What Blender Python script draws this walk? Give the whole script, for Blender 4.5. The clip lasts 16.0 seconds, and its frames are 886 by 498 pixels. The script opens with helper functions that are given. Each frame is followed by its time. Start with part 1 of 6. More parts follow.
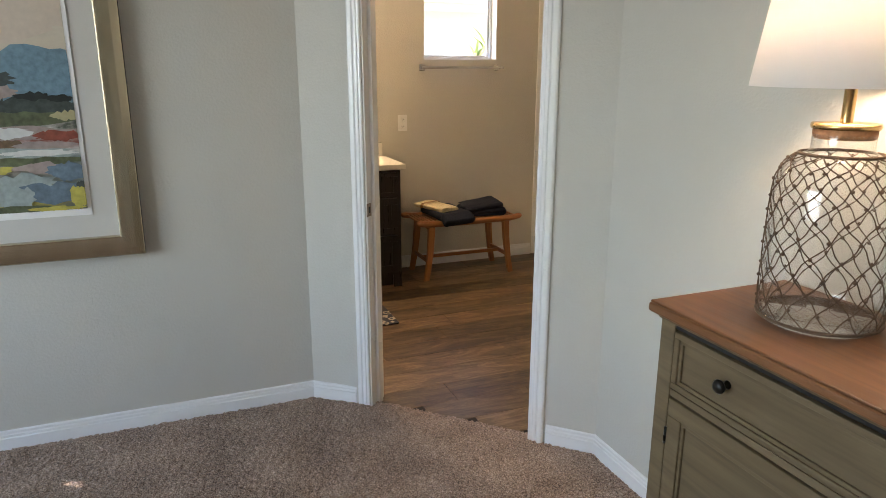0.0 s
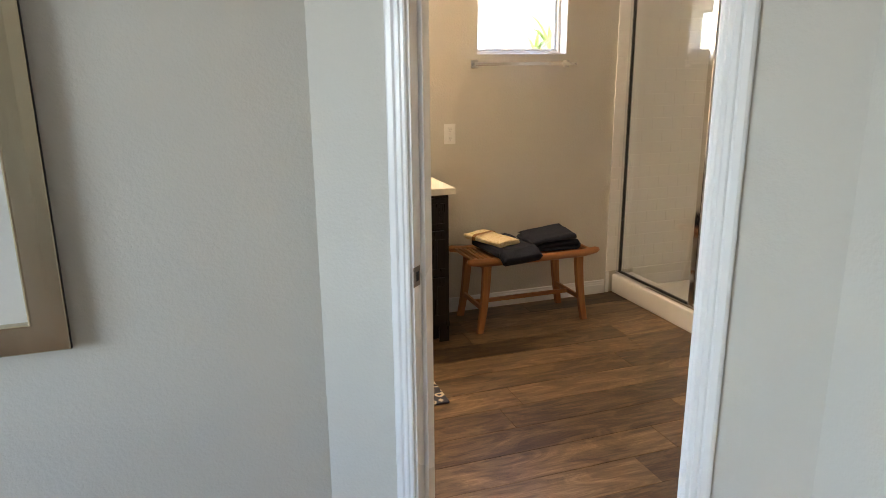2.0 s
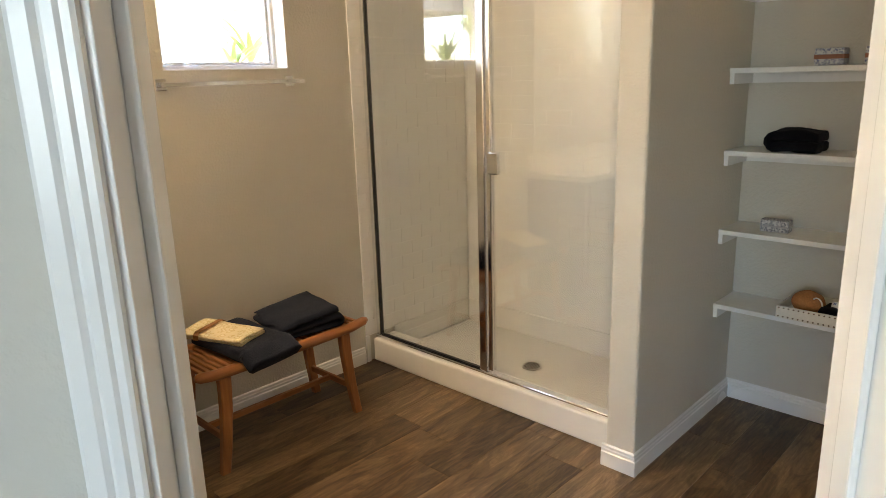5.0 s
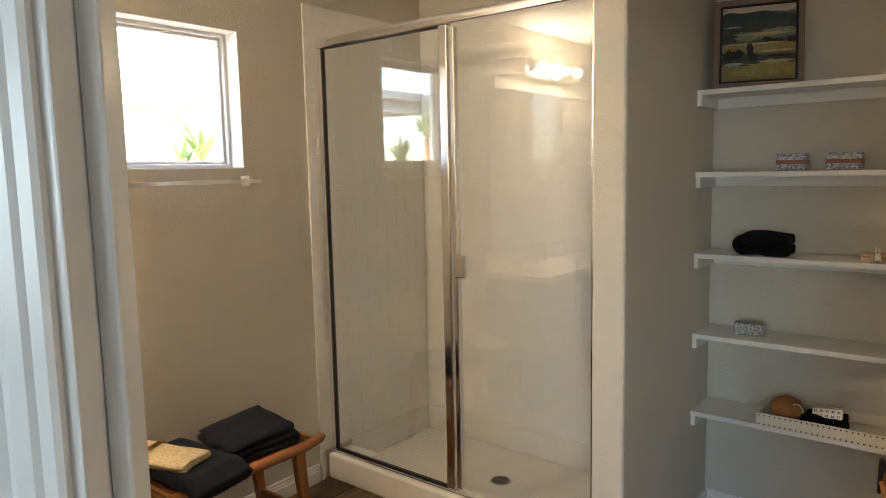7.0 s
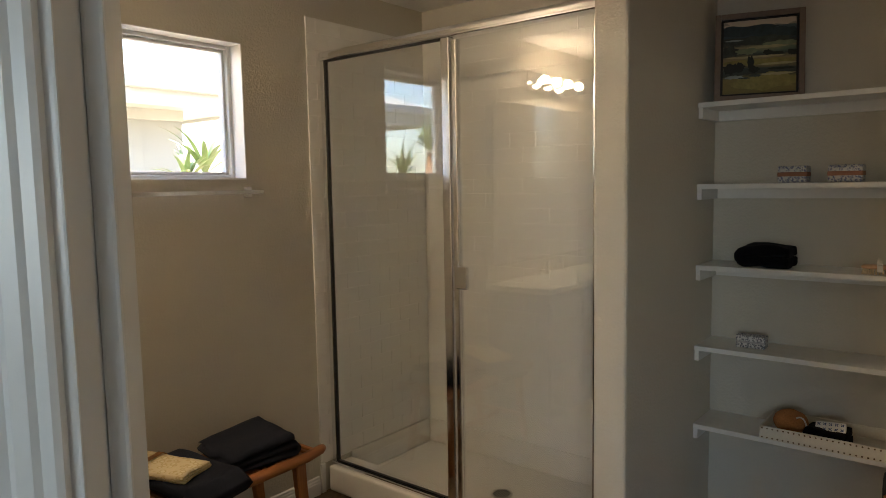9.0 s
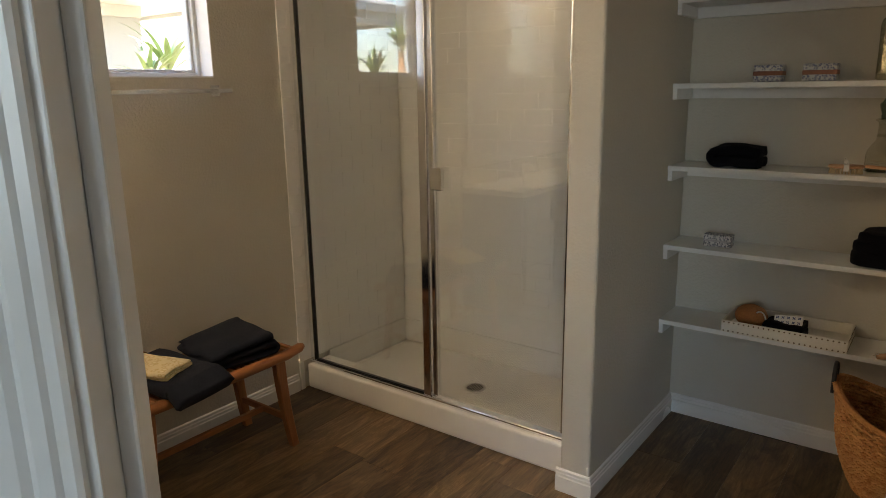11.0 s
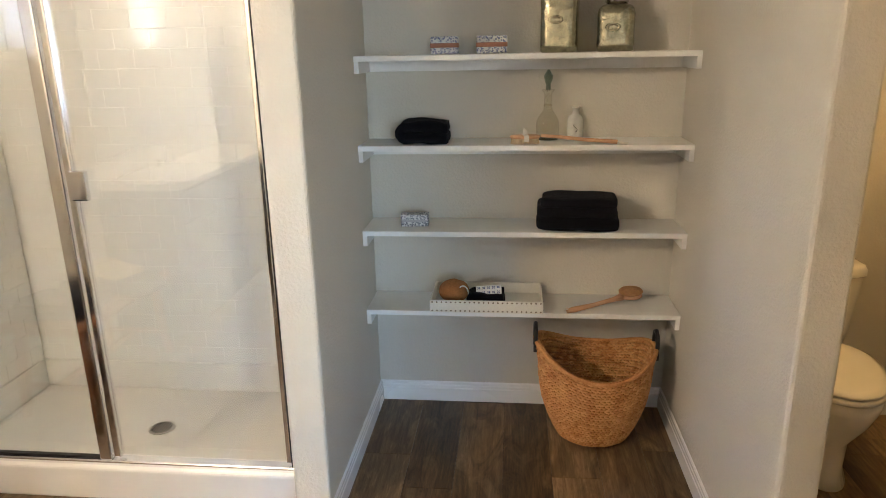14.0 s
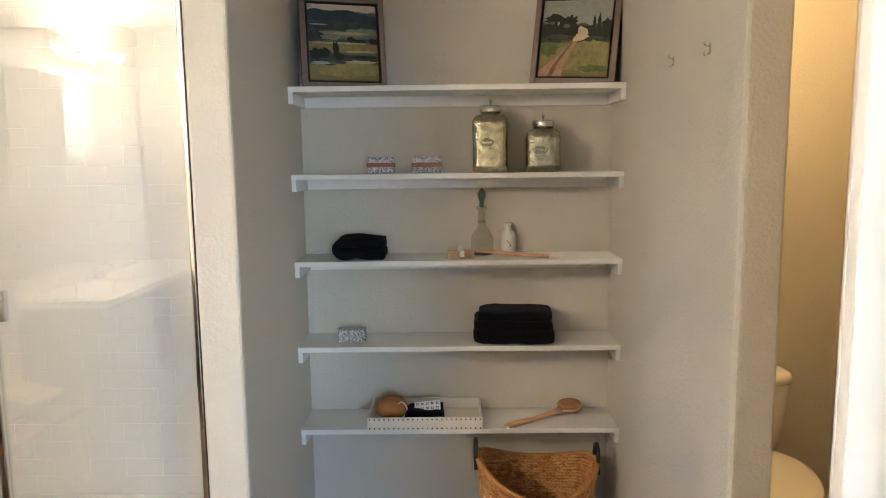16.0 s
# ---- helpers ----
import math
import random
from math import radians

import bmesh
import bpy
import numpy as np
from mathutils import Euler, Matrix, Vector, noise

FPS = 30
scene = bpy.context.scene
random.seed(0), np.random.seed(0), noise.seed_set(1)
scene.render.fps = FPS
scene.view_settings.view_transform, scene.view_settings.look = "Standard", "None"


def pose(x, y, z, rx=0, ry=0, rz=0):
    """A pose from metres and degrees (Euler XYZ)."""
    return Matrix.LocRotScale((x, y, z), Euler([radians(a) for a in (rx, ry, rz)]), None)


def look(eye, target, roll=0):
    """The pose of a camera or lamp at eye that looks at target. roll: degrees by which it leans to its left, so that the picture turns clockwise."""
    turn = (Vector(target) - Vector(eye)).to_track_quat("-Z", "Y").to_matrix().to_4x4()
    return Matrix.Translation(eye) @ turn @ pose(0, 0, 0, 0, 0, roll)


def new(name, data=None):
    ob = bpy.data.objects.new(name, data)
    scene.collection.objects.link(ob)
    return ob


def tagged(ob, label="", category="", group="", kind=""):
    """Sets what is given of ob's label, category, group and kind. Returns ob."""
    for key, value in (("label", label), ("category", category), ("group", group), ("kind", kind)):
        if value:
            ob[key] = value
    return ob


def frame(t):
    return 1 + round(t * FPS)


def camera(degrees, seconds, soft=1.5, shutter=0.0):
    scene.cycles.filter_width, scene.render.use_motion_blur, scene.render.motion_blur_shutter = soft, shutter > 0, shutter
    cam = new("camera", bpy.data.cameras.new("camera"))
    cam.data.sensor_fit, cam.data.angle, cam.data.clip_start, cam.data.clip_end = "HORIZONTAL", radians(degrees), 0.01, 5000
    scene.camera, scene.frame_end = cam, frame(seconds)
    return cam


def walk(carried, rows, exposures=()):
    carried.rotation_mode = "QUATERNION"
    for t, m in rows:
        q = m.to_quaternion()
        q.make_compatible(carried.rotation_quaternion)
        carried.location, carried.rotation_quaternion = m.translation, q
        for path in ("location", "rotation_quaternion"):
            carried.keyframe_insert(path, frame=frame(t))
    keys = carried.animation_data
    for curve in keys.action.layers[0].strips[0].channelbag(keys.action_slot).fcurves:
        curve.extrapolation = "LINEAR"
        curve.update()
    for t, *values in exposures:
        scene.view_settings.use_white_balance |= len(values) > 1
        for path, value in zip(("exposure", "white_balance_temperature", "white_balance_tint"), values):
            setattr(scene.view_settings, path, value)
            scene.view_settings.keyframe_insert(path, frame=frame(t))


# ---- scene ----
cam = camera(65.9, 16.0, 0.85)
PATH = [
    (0, (0.24, 0.413, 1.535), (0.957, 2.207, 1.018), 0.1),
    (0.5, (0.398, 0.666, 1.54), (0.953, 2.517, 1.024), 0.2),
    (1, (0.439, 0.939, 1.512), (0.958, 2.801, 1.0), 0.2),
    (1.5, (0.457, 1.211, 1.493), (0.979, 3.075, 0.991), -0.3),
    (2, (0.486, 1.464, 1.494), (1.121, 3.292, 0.987), -0.5),
    (2.5, (0.527, 1.66, 1.499), (1.285, 3.441, 0.995), -0.7),
    (3, (0.565, 1.893, 1.49), (1.469, 3.603, 0.981), -0.9),
    (3.5, (0.578, 2.098, 1.475), (1.664, 3.694, 0.952), -1.2),
    (4, (0.649, 2.283, 1.508), (1.853, 3.78, 0.953), -1.6),
    (6.5, (0.825, 2.774, 1.546), (2.394, 3.971, 1.222), -1.4),
    (7, (0.822, 2.759, 1.555), (2.371, 4.003, 1.326), -1.2),
    (7.5, (0.838, 2.757, 1.543), (2.384, 4.016, 1.392), -1.1),
    (8, (0.825, 2.762, 1.552), (2.384, 4.007, 1.422), -1.0),
    (10.5, (0.816, 2.747, 1.525), (2.361, 3.955, 1.131), -0.9),
    (11, (0.806, 2.759, 1.523), (2.366, 3.922, 1.064), -0.9),
    (11.5, (0.792, 2.774, 1.498), (2.378, 3.886, 0.996), -0.9),
    (12, (0.827, 2.81, 1.497), (2.5, 3.76, 0.949), -1.1),
    (12.5, (0.914, 2.93, 1.489), (2.69, 3.646, 0.913), -1.0),
    (13, (1.028, 3.023, 1.52), (2.858, 3.567, 0.924), -1.1),
    (13.5, (1.057, 3.081, 1.538), (2.927, 3.474, 0.95), -1.1),
    (14, (1.068, 3.114, 1.55), (2.976, 3.312, 0.985), -1.1),
    (14.5, (1.063, 3.092, 1.549), (3.002, 3.175, 1.066), -1.0),
    (15, (1.059, 3.077, 1.571), (3.018, 3.124, 1.172), -0.9),
    (15.5, (1.059, 3.087, 1.559), (3.034, 3.12, 1.251), -0.8),
    (16, (1.061, 3.101, 1.564), (3.045, 3.125, 1.314), -0.7),
]
BASE_STOPS = 4.12
# seconds, stops over the base, kelvin
STOPS = [(0, -0.34, 6800), (0.5, -0.42, 6550), (1.5, -0.03, 6600), (2.5, -0.1, 6600), (4, -0.16, 6750), (4.8, -0.05, 6600), (6.3, 0.0, 6300), (6.6, -0.06, 6300), (7, -0.36, 6350), (7.5, -0.82, 6500), (8, -1.16, 6550), (9, -1.22, 6550), (10.3, -1.17, 6550), (11, -1.08, 6550), (11.5, -0.4, 6350), (12, 0.25, 6150), (12.5, 0.46, 6050), (14, 0.38, 5750), (16, 0.33, 5600)]
walk(cam, [(t, look(eye, target, roll)) for t, eye, target, roll in PATH], [(t, BASE_STOPS + s, k, 15 if t <= 4 else 11.5) for t, s, k in STOPS])

# ---- world, sun and lamps ----
world = bpy.data.worlds.new("sky_world")
scene.world = world
world.use_nodes = True
wn = world.node_tree.nodes
sky = wn.new("ShaderNodeTexSky")
sky.sky_type, sky.sun_disc = "NISHITA", False
sky.sun_elevation, sky.sun_rotation = radians(66), radians(81.5)
wn["Background"].inputs["Strength"].default_value = 0.15
world.node_tree.links.new(sky.outputs[0], wn["Background"].inputs["Color"])


def lamp(name, kind, m, power, color, **settings):
    data = bpy.data.lights.new(name, kind)
    data.energy, data.color = power, color
    for key, value in settings.items():
        if key == "angle":
            data.angle = value
        elif key == "radius":
            data.shadow_soft_size = value
        elif key == "size":
            data.shape, data.size, data.size_y = "RECTANGLE", value[0], value[1]
        elif key == "spread":
            data.spread = value
    ob = new(name, data)
    ob.matrix_world = m
    return ob


SUN_FROM = Vector((0.40, 0.06, 0.91))
lamp("sun", "SUN", look(SUN_FROM * 20, (0, 0, 0)), 5.0, (1.0, 0.95, 0.88), angle=radians(0.53))
# daylight that comes in through the bedroom window
lamp("bedroom_daylight", "AREA", look((-3.32, 1.25, 1.5), (0, 1.6, 1.2)), 5.2, (0.70, 0.855, 1.0), size=(2.3, 1.5))
WARM = (1.0, 0.77, 0.52)
BULBS = [0.662 + 0.167 * i for i in range(4)]
LAMP_X, LAMP_Y = 1.538, 1.428
lamp("table_lamp_light", "POINT", pose(LAMP_X, LAMP_Y, 1.69), 0.95, (1.0, 0.78, 0.58), radius=0.04)
lamp("toilet_ceiling_light", "POINT", pose(3.15, 1.90, 2.36), 0.95, (1.0, 0.60, 0.22), radius=0.08)

# ---- materials ----


def mat(name, color, rough=0.5, metal=0.0, spec=0.5):
    m = bpy.data.materials.new(name)
    m.use_nodes = True
    b = m.node_tree.nodes["Principled BSDF"]
    b.inputs["Base Color"].default_value = (*color, 1)
    b.inputs["Roughness"].default_value = rough
    b.inputs["Metallic"].default_value = metal
    b.inputs["Specular IOR Level"].default_value = spec
    return m


class Nodes:
    """Short hands for wiring a material's nodes."""

    def __init__(self, m):
        self.t = m.node_tree
        self.b = m.node_tree.nodes["Principled BSDF"]

    def add(self, kind, **inputs):
        n = self.t.nodes.new("ShaderNode" + kind)
        for k, v in inputs.items():
            n.inputs[k.replace("_", " ")].default_value = v
        return n

    def link(self, a, b):
        self.t.links.new(a, b)

    def coords(self, scale=(1, 1, 1), kind="Object", rot=(0, 0, 0)):
        c, mp = self.add("TexCoord"), self.add("Mapping")
        mp.inputs["Scale"].default_value = scale
        mp.inputs["Rotation"].default_value = rot
        self.link(c.outputs[kind], mp.inputs[0])
        return mp.outputs[0]

    def world(self, scale=(1, 1, 1)):
        g, mp = self.add("NewGeometry"), self.add("Mapping")
        mp.inputs["Scale"].default_value = scale
        self.link(g.outputs["Position"], mp.inputs[0])
        return mp.outputs[0]

    def noise(self, vec, scale, detail=3.0, rough=0.5, distortion=0.0):
        n = self.add("TexNoise", Scale=scale, Detail=detail, Roughness=rough, Distortion=distortion)
        self.link(vec, n.inputs["Vector"])
        return n.outputs["Fac"]

    def ramp(self, fac, stops, smooth=True):
        r = self.t.nodes.new("ShaderNodeValToRGB")
        r.color_ramp.interpolation = "LINEAR" if smooth else "CONSTANT"
        e = r.color_ramp.elements
        while len(e) < len(stops):
            e.new(0.5)
        for el, (p, c) in zip(e, stops):
            el.position, el.color = p, (*c, 1)
        self.link(fac, r.inputs[0])
        return r.outputs["Color"]

    def math(self, op, a, b):
        n = self.t.nodes.new("ShaderNodeMath")
        n.operation = op
        for i, v in enumerate((a, b)):
            if isinstance(v, (int, float)):
                n.inputs[i].default_value = v
            else:
                self.link(v, n.inputs[i])
        return n.outputs[0]

    def mix(self, fac, a, b, blend="MIX"):
        n = self.t.nodes.new("ShaderNodeMix")
        n.data_type, n.blend_type = "RGBA", blend
        for sock, v in ((n.inputs[0], fac), (n.inputs[6], a), (n.inputs[7], b)):
            if isinstance(v, (int, float)):
                sock.default_value = v
            elif isinstance(v, tuple):
                sock.default_value = (*v, 1)
            else:
                self.link(v, sock)
        return n.outputs[2]

    def color(self, c):
        self.link(c, self.b.inputs["Base Color"])

    def rough(self, r):
        self.link(r, self.b.inputs["Roughness"])

    def bump(self, height, strength=0.3, dist=0.002):
        n = self.add("Bump", Strength=strength, Distance=dist)
        self.link(height, n.inputs["Height"])
        self.link(n.outputs[0], self.b.inputs["Normal"])


def paint_wall(name, c, peel=0.35):
    """Rolled wall paint on orange-peel plaster."""
    m = mat(name, c, 0.6, 0, 0.3)
    n = Nodes(m)
    v = n.world()
    big = n.noise(v, 1.3, 3)
    n.color(n.ramp(big, [(0.3, tuple(x * 0.96 for x in c)), (0.7, tuple(min(1, x * 1.03) for x in c))]))
    fine = n.noise(v, 95, 2.5, 0.55)
    n.bump(n.ramp(fine, [(0.35, (0, 0, 0)), (0.62, (1, 1, 1))]), peel, 0.0035)
    return m


def varied(name, c, rough=0.5, metal=0.0, spread=0.12, scale=30, bump=0.15, dist=0.001, stretch=(1, 1, 1), spec=0.5):
    """A plain surface with grain and slight blotches."""
    m = mat(name, c, rough, metal, spec)
    n = Nodes(m)
    v = n.world(stretch)
    a, b = n.noise(v, scale, 4), n.noise(v, scale * 0.12, 2)
    f = n.math("ADD", n.math("MULTIPLY", a, 0.6), n.math("MULTIPLY", b, 0.4))
    n.color(n.ramp(f, [(0.3, tuple(x * (1 - spread) for x in c)), (0.7, tuple(min(1, x * (1 + spread)) for x in c))]))
    n.rough(n.math("ADD", n.math("MULTIPLY", b, 0.16), rough - 0.08))
    if bump:
        n.bump(a, bump, dist)
    return m


def wood(name, dark, light, axis, rough=0.45, scale=1.0, spec=0.4, per_piece=0.0):
    """Grain along one axis of the object's own space."""
    m = mat(name, light, rough, 0, spec)
    n = Nodes(m)
    st = [26 * scale, 26 * scale, 26 * scale]
    st["xyz".index(axis)] = 1.6 * scale
    v = n.coords(tuple(st))
    info = n.add("ObjectInfo")
    shift = n.add("VectorMath")
    shift.operation = "ADD"
    comb = n.add("CombineXYZ")
    off = n.math("MULTIPLY", info.outputs["Random"], 37.0)
    for i in range(3):
        n.link(off, comb.inputs[i])
    n.link(v, shift.inputs[0])
    n.link(comb.outputs[0], shift.inputs[1])
    v = shift.outputs[0]
    g1 = n.noise(v, 1.0, 5, 0.6, 0.8)
    g2 = n.noise(v, 3.4, 3, 0.6)
    f = n.math("ADD", n.math("MULTIPLY", g1, 0.7), n.math("MULTIPLY", g2, 0.3))
    if per_piece:
        f = n.math("ADD", f, n.math("MULTIPLY", n.math("SUBTRACT", info.outputs["Random"], 0.5), per_piece))
    n.color(n.ramp(f, [(0.28, dark), (0.5, tuple((a + b) / 2 for a, b in zip(dark, light))), (0.72, light)]))
    n.rough(n.math("ADD", n.math("MULTIPLY", g2, 0.2), rough - 0.1))
    n.bump(g1, 0.12, 0.0008)
    return m


def fabric(name, c, spread=0.25, scale=900, bump=0.5):
    m = mat(name, c, 0.95, 0, 0.15)
    n = Nodes(m)
    v = n.world()
    a, b = n.noise(v, scale, 2), n.noise(v, 25, 3)
    f = n.math("ADD", n.math("MULTIPLY", a, 0.5), n.math("MULTIPLY", b, 0.5))
    n.color(n.ramp(f, [(0.3, tuple(x * (1 - spread) for x in c)), (0.7, tuple(x * (1 + spread) for x in c))]))
    n.bump(a, bump, 0.002)
    n.b.inputs["Sheen Weight"].default_value = 0.02
    n.b.inputs["Sheen Roughness"].default_value = 0.6
    return m


def glass(name, tint=(1, 1, 1), rough=0.0, gloss=0.06):
    """Thin clear sheet: see-through, with a mirror reflection that grows towards the edge-on view."""
    m = bpy.data.materials.new(name)
    m.use_nodes = True
    t = m.node_tree
    t.nodes.remove(t.nodes["Principled BSDF"])
    tr, gl = t.nodes.new("ShaderNodeBsdfTransparent"), t.nodes.new("ShaderNodeBsdfGlossy")
    mx, lw = t.nodes.new("ShaderNodeMixShader"), t.nodes.new("ShaderNodeLayerWeight")
    pw, ma = t.nodes.new("ShaderNodeMath"), t.nodes.new("ShaderNodeMath")
    tr.inputs[0].default_value = (*tint, 1)
    gl.inputs["Roughness"].default_value = rough
    pw.operation, ma.operation = "POWER", "MULTIPLY_ADD"
    pw.inputs[1].default_value = 3.2
    ma.inputs[1].default_value, ma.inputs[2].default_value = 0.9, gloss
    for a, b in ((lw.outputs["Facing"], pw.inputs[0]), (pw.outputs[0], ma.inputs[0]), (ma.outputs[0], mx.inputs[0]), (tr.outputs[0], mx.inputs[1]), (gl.outputs[0], mx.inputs[2]), (mx.outputs[0], t.nodes["Material Output"].inputs[0])):
        t.links.new(a, b)
    return m


def emit(name, c, strength):
    m = mat(name, c, 0.4)
    b = m.node_tree.nodes["Principled BSDF"]
    b.inputs["Emission Color"].default_value = (*c, 1)
    b.inputs["Emission Strength"].default_value = strength
    return m


WALL_BED = paint_wall("bedroom_wall_paint", (0.572, 0.55, 0.487), 0.16)
WALL_BATH = paint_wall("bathroom_wall_paint", (0.60, 0.567, 0.49), 0.24)
CEIL = paint_wall("ceiling_paint", (0.78, 0.77, 0.74), 0.5)
TRIM = varied("white_semigloss_paint", (0.80, 0.80, 0.78), 0.26, 0, 0.015, 8, 0.0)
SHELFWHITE = varied("white_shelf_paint", (0.78, 0.775, 0.75), 0.35, 0, 0.03, 40, 0.05, 0.0006)
ACRYLIC = varied("white_shower_acrylic", (0.83, 0.815, 0.77), 0.16, 0, 0.02, 12, 0.03, 0.0006)
CERAMIC = varied("cream_ceramic", (0.80, 0.77, 0.69), 0.08, 0, 0.02, 8, 0.0)
CHROME = varied("polished_chrome", (0.84, 0.84, 0.85), 0.11, 1.0, 0.03, 40, 0.0)
BRUSHED = varied("satin_nickel", (0.55, 0.53, 0.50), 0.32, 1.0, 0.12, 60, 0.1, 0.0003)
BLACKSEAL = varied("black_rubber_seal", (0.012, 0.012, 0.012), 0.55, 0, 0.2, 60, 0.1)
GLASS = glass("clear_shower_glass", (0.985, 0.992, 0.988), 0.0, 0.09)
PANE = glass("window_glass", (0.985, 0.99, 0.985), 0.0, 0.03)
MIRROR = mat("mirror_silver", (0.9, 0.9, 0.9), 0.01, 1.0)
TEAK = wood("teak", (0.24, 0.085, 0.026), (0.46, 0.20, 0.07), "x", 0.42)
TEAK_Y = wood("teak_crosswise", (0.24, 0.085, 0.026), (0.46, 0.20, 0.07), "y", 0.42)
TEAK_Z = wood("teak_upright", (0.24, 0.085, 0.026), (0.46, 0.20, 0.07), "z", 0.42)
DARKWOOD = wood("espresso_cabinet_wood", (0.010, 0.008, 0.008), (0.026, 0.020, 0.018), "z", 0.3)
OLIVEWOOD = wood("olive_grey_stained_wood", (0.095, 0.066, 0.034), (0.205, 0.145, 0.078), "y", 0.5)
TOPWOOD = wood("warm_brown_wood_top", (0.105, 0.042, 0.015), (0.245, 0.108, 0.042), "y", 0.4)
BEECH = wood("pale_beech", (0.46, 0.24, 0.12), (0.66, 0.40, 0.24), "x", 0.5)
NAVY = fabric("navy_towel_terry", (0.016, 0.019, 0.030))
BLACK = fabric("black_towel_terry", (0.004, 0.004, 0.006))
CREAM = fabric("cream_hand_towel", (0.74, 0.62, 0.38), 0.12)
dn = Nodes(CREAM)
dv = dn.add("TexVoronoi", Scale=42)
dn.link(dn.world(), dv.inputs["Vector"])
dn.color(dn.ramp(dv.outputs["Distance"], [(0.25, (0.80, 0.70, 0.47)), (0.38, (0.62, 0.47, 0.22)), (0.55, (0.76, 0.64, 0.40))]))
BRISTLE = varied("tan_bristle", (0.42, 0.22, 0.09), 0.9, 0, 0.35, 400, 0.8, 0.002)
SISAL = varied("tan_sisal_pad", (0.36, 0.15, 0.045), 0.9, 0, 0.3, 160, 0.8, 0.002)
CORD = varied("white_cord", (0.75, 0.72, 0.66), 0.8, 0, 0.1, 200, 0.3)
LEATHER = varied("black_leather_handle", (0.012, 0.010, 0.009), 0.45, 0, 0.2, 120, 0.2)
BRONZE = varied("antique_bronze_studs", (0.16, 0.11, 0.06), 0.35, 0.9, 0.2, 200, 0.1)
IVORY = varied("ivory_faux_leather", (0.74, 0.70, 0.60), 0.45, 0, 0.05, 120, 0.2)
GOLDFRAME = varied("brushed_champagne_metal_leaf", (0.62, 0.54, 0.39), 0.24, 1.0, 0.10, 60, 0.15, 0.0006, (1, 1, 0.15))
BLACKEDGE = varied("black_frame_edge", (0.012, 0.012, 0.012), 0.4, 0, 0.2, 80, 0.1)
PEWTERFRAME = varied("pewter_brown_frame", (0.23, 0.175, 0.145), 0.35, 0.35, 0.15, 60, 0.1)
MATBOARD = varied("grey_beige_mat_board", (0.58, 0.56, 0.51), 0.85, 0, 0.02, 200, 0.05)
PAPER = varied("white_art_paper", (0.84, 0.83, 0.80), 0.9, 0, 0.02, 100, 0.1)
PLASTIC = varied("white_switch_plastic", (0.80, 0.79, 0.75), 0.3, 0, 0.02, 50, 0.0)
COUNTER = varied("cultured_marble_counter", (0.80, 0.76, 0.66), 0.2, 0, 0.03, 6, 0.0)
BLACKKNOB = varied("oil_rubbed_black_metal", (0.018, 0.017, 0.016), 0.3, 0.7, 0.2, 80, 0.05)
ROPE = varied("brown_jute_rope", (0.11, 0.07, 0.042), 0.9, 0, 0.3, 260, 0.6)
CORK = varied("cork", (0.42, 0.20, 0.09), 0.8, 0, 0.3, 150, 0.4)
BRASS = varied("brass", (0.70, 0.46, 0.20), 0.25, 1.0, 0.1, 60, 0.05)
GRAPHITE = mat("dark_print", (0.05, 0.045, 0.045), 0.7)
COPPERBAND = varied("copper_paper_band", (0.34, 0.145, 0.085), 0.55, 0.1, 0.1, 60, 0.05)
JARGLASS = varied("antiqued_mercury_glass", (0.40, 0.385, 0.275), 0.08, 0.85, 0.55, 42, 0.6, 0.007)
LIDMETAL = varied("brushed_pewter_lid", (0.60, 0.58, 0.54), 0.25, 1.0, 0.1, 60, 0.1)
BOTTLE = glass("clear_bottle_glass", (0.93, 0.92, 0.86), 0.02, 0.13)
STOPPER = glass("green_glass_stopper", (0.45, 0.55, 0.50), 0.05, 0.14)
LAMPGLASS = glass("clear_lamp_glass", (0.97, 0.96, 0.94), 0.01, 0.09)
MILK = varied("white_glazed_bottle", (0.70, 0.69, 0.64), 0.2, 0, 0.04, 30, 0.0)
STUCCO = varied("neighbour_stucco", (0.40, 0.39, 0.35), 0.9, 0, 0.06, 40, 0.3, 0.004)
SOFFIT = varied("pale_fascia_paint", (0.58, 0.56, 0.50), 0.6, 0, 0.03, 10, 0.0)
ROOFING = varied("grey_roof_shingle", (0.48, 0.47, 0.45), 0.9, 0, 0.15, 15, 0.4, 0.01)
LEAF = varied("strap_leaf_green", (0.21, 0.28, 0.10), 0.4, 0, 0.35, 14, 0.1)
EARTH = varied("dry_ground", (0.30, 0.25, 0.18), 0.95, 0, 0.25, 2, 0.4, 0.02)


def carpet_material():
    m = mat("beige_cut_pile_carpet", (0.3, 0.25, 0.2), 0.97, 0, 0.1)
    n = Nodes(m)
    v = n.world()
    a, b = n.noise(v, 165, 2, 0.6), n.noise(v, 5, 3)
    f = n.math("ADD", n.math("MULTIPLY", a, 0.8), n.math("MULTIPLY", b, 0.2))
    n.color(n.ramp(f, [(0.34, (0.07, 0.046, 0.033)), (0.45, (0.265, 0.185, 0.14)), (0.55, (0.44, 0.325, 0.255)), (0.66, (0.68, 0.56, 0.46))]))
    n.bump(a, 0.9, 0.006)
    n.b.inputs["Sheen Weight"].default_value = 0.2
    return m


CARPET = carpet_material()


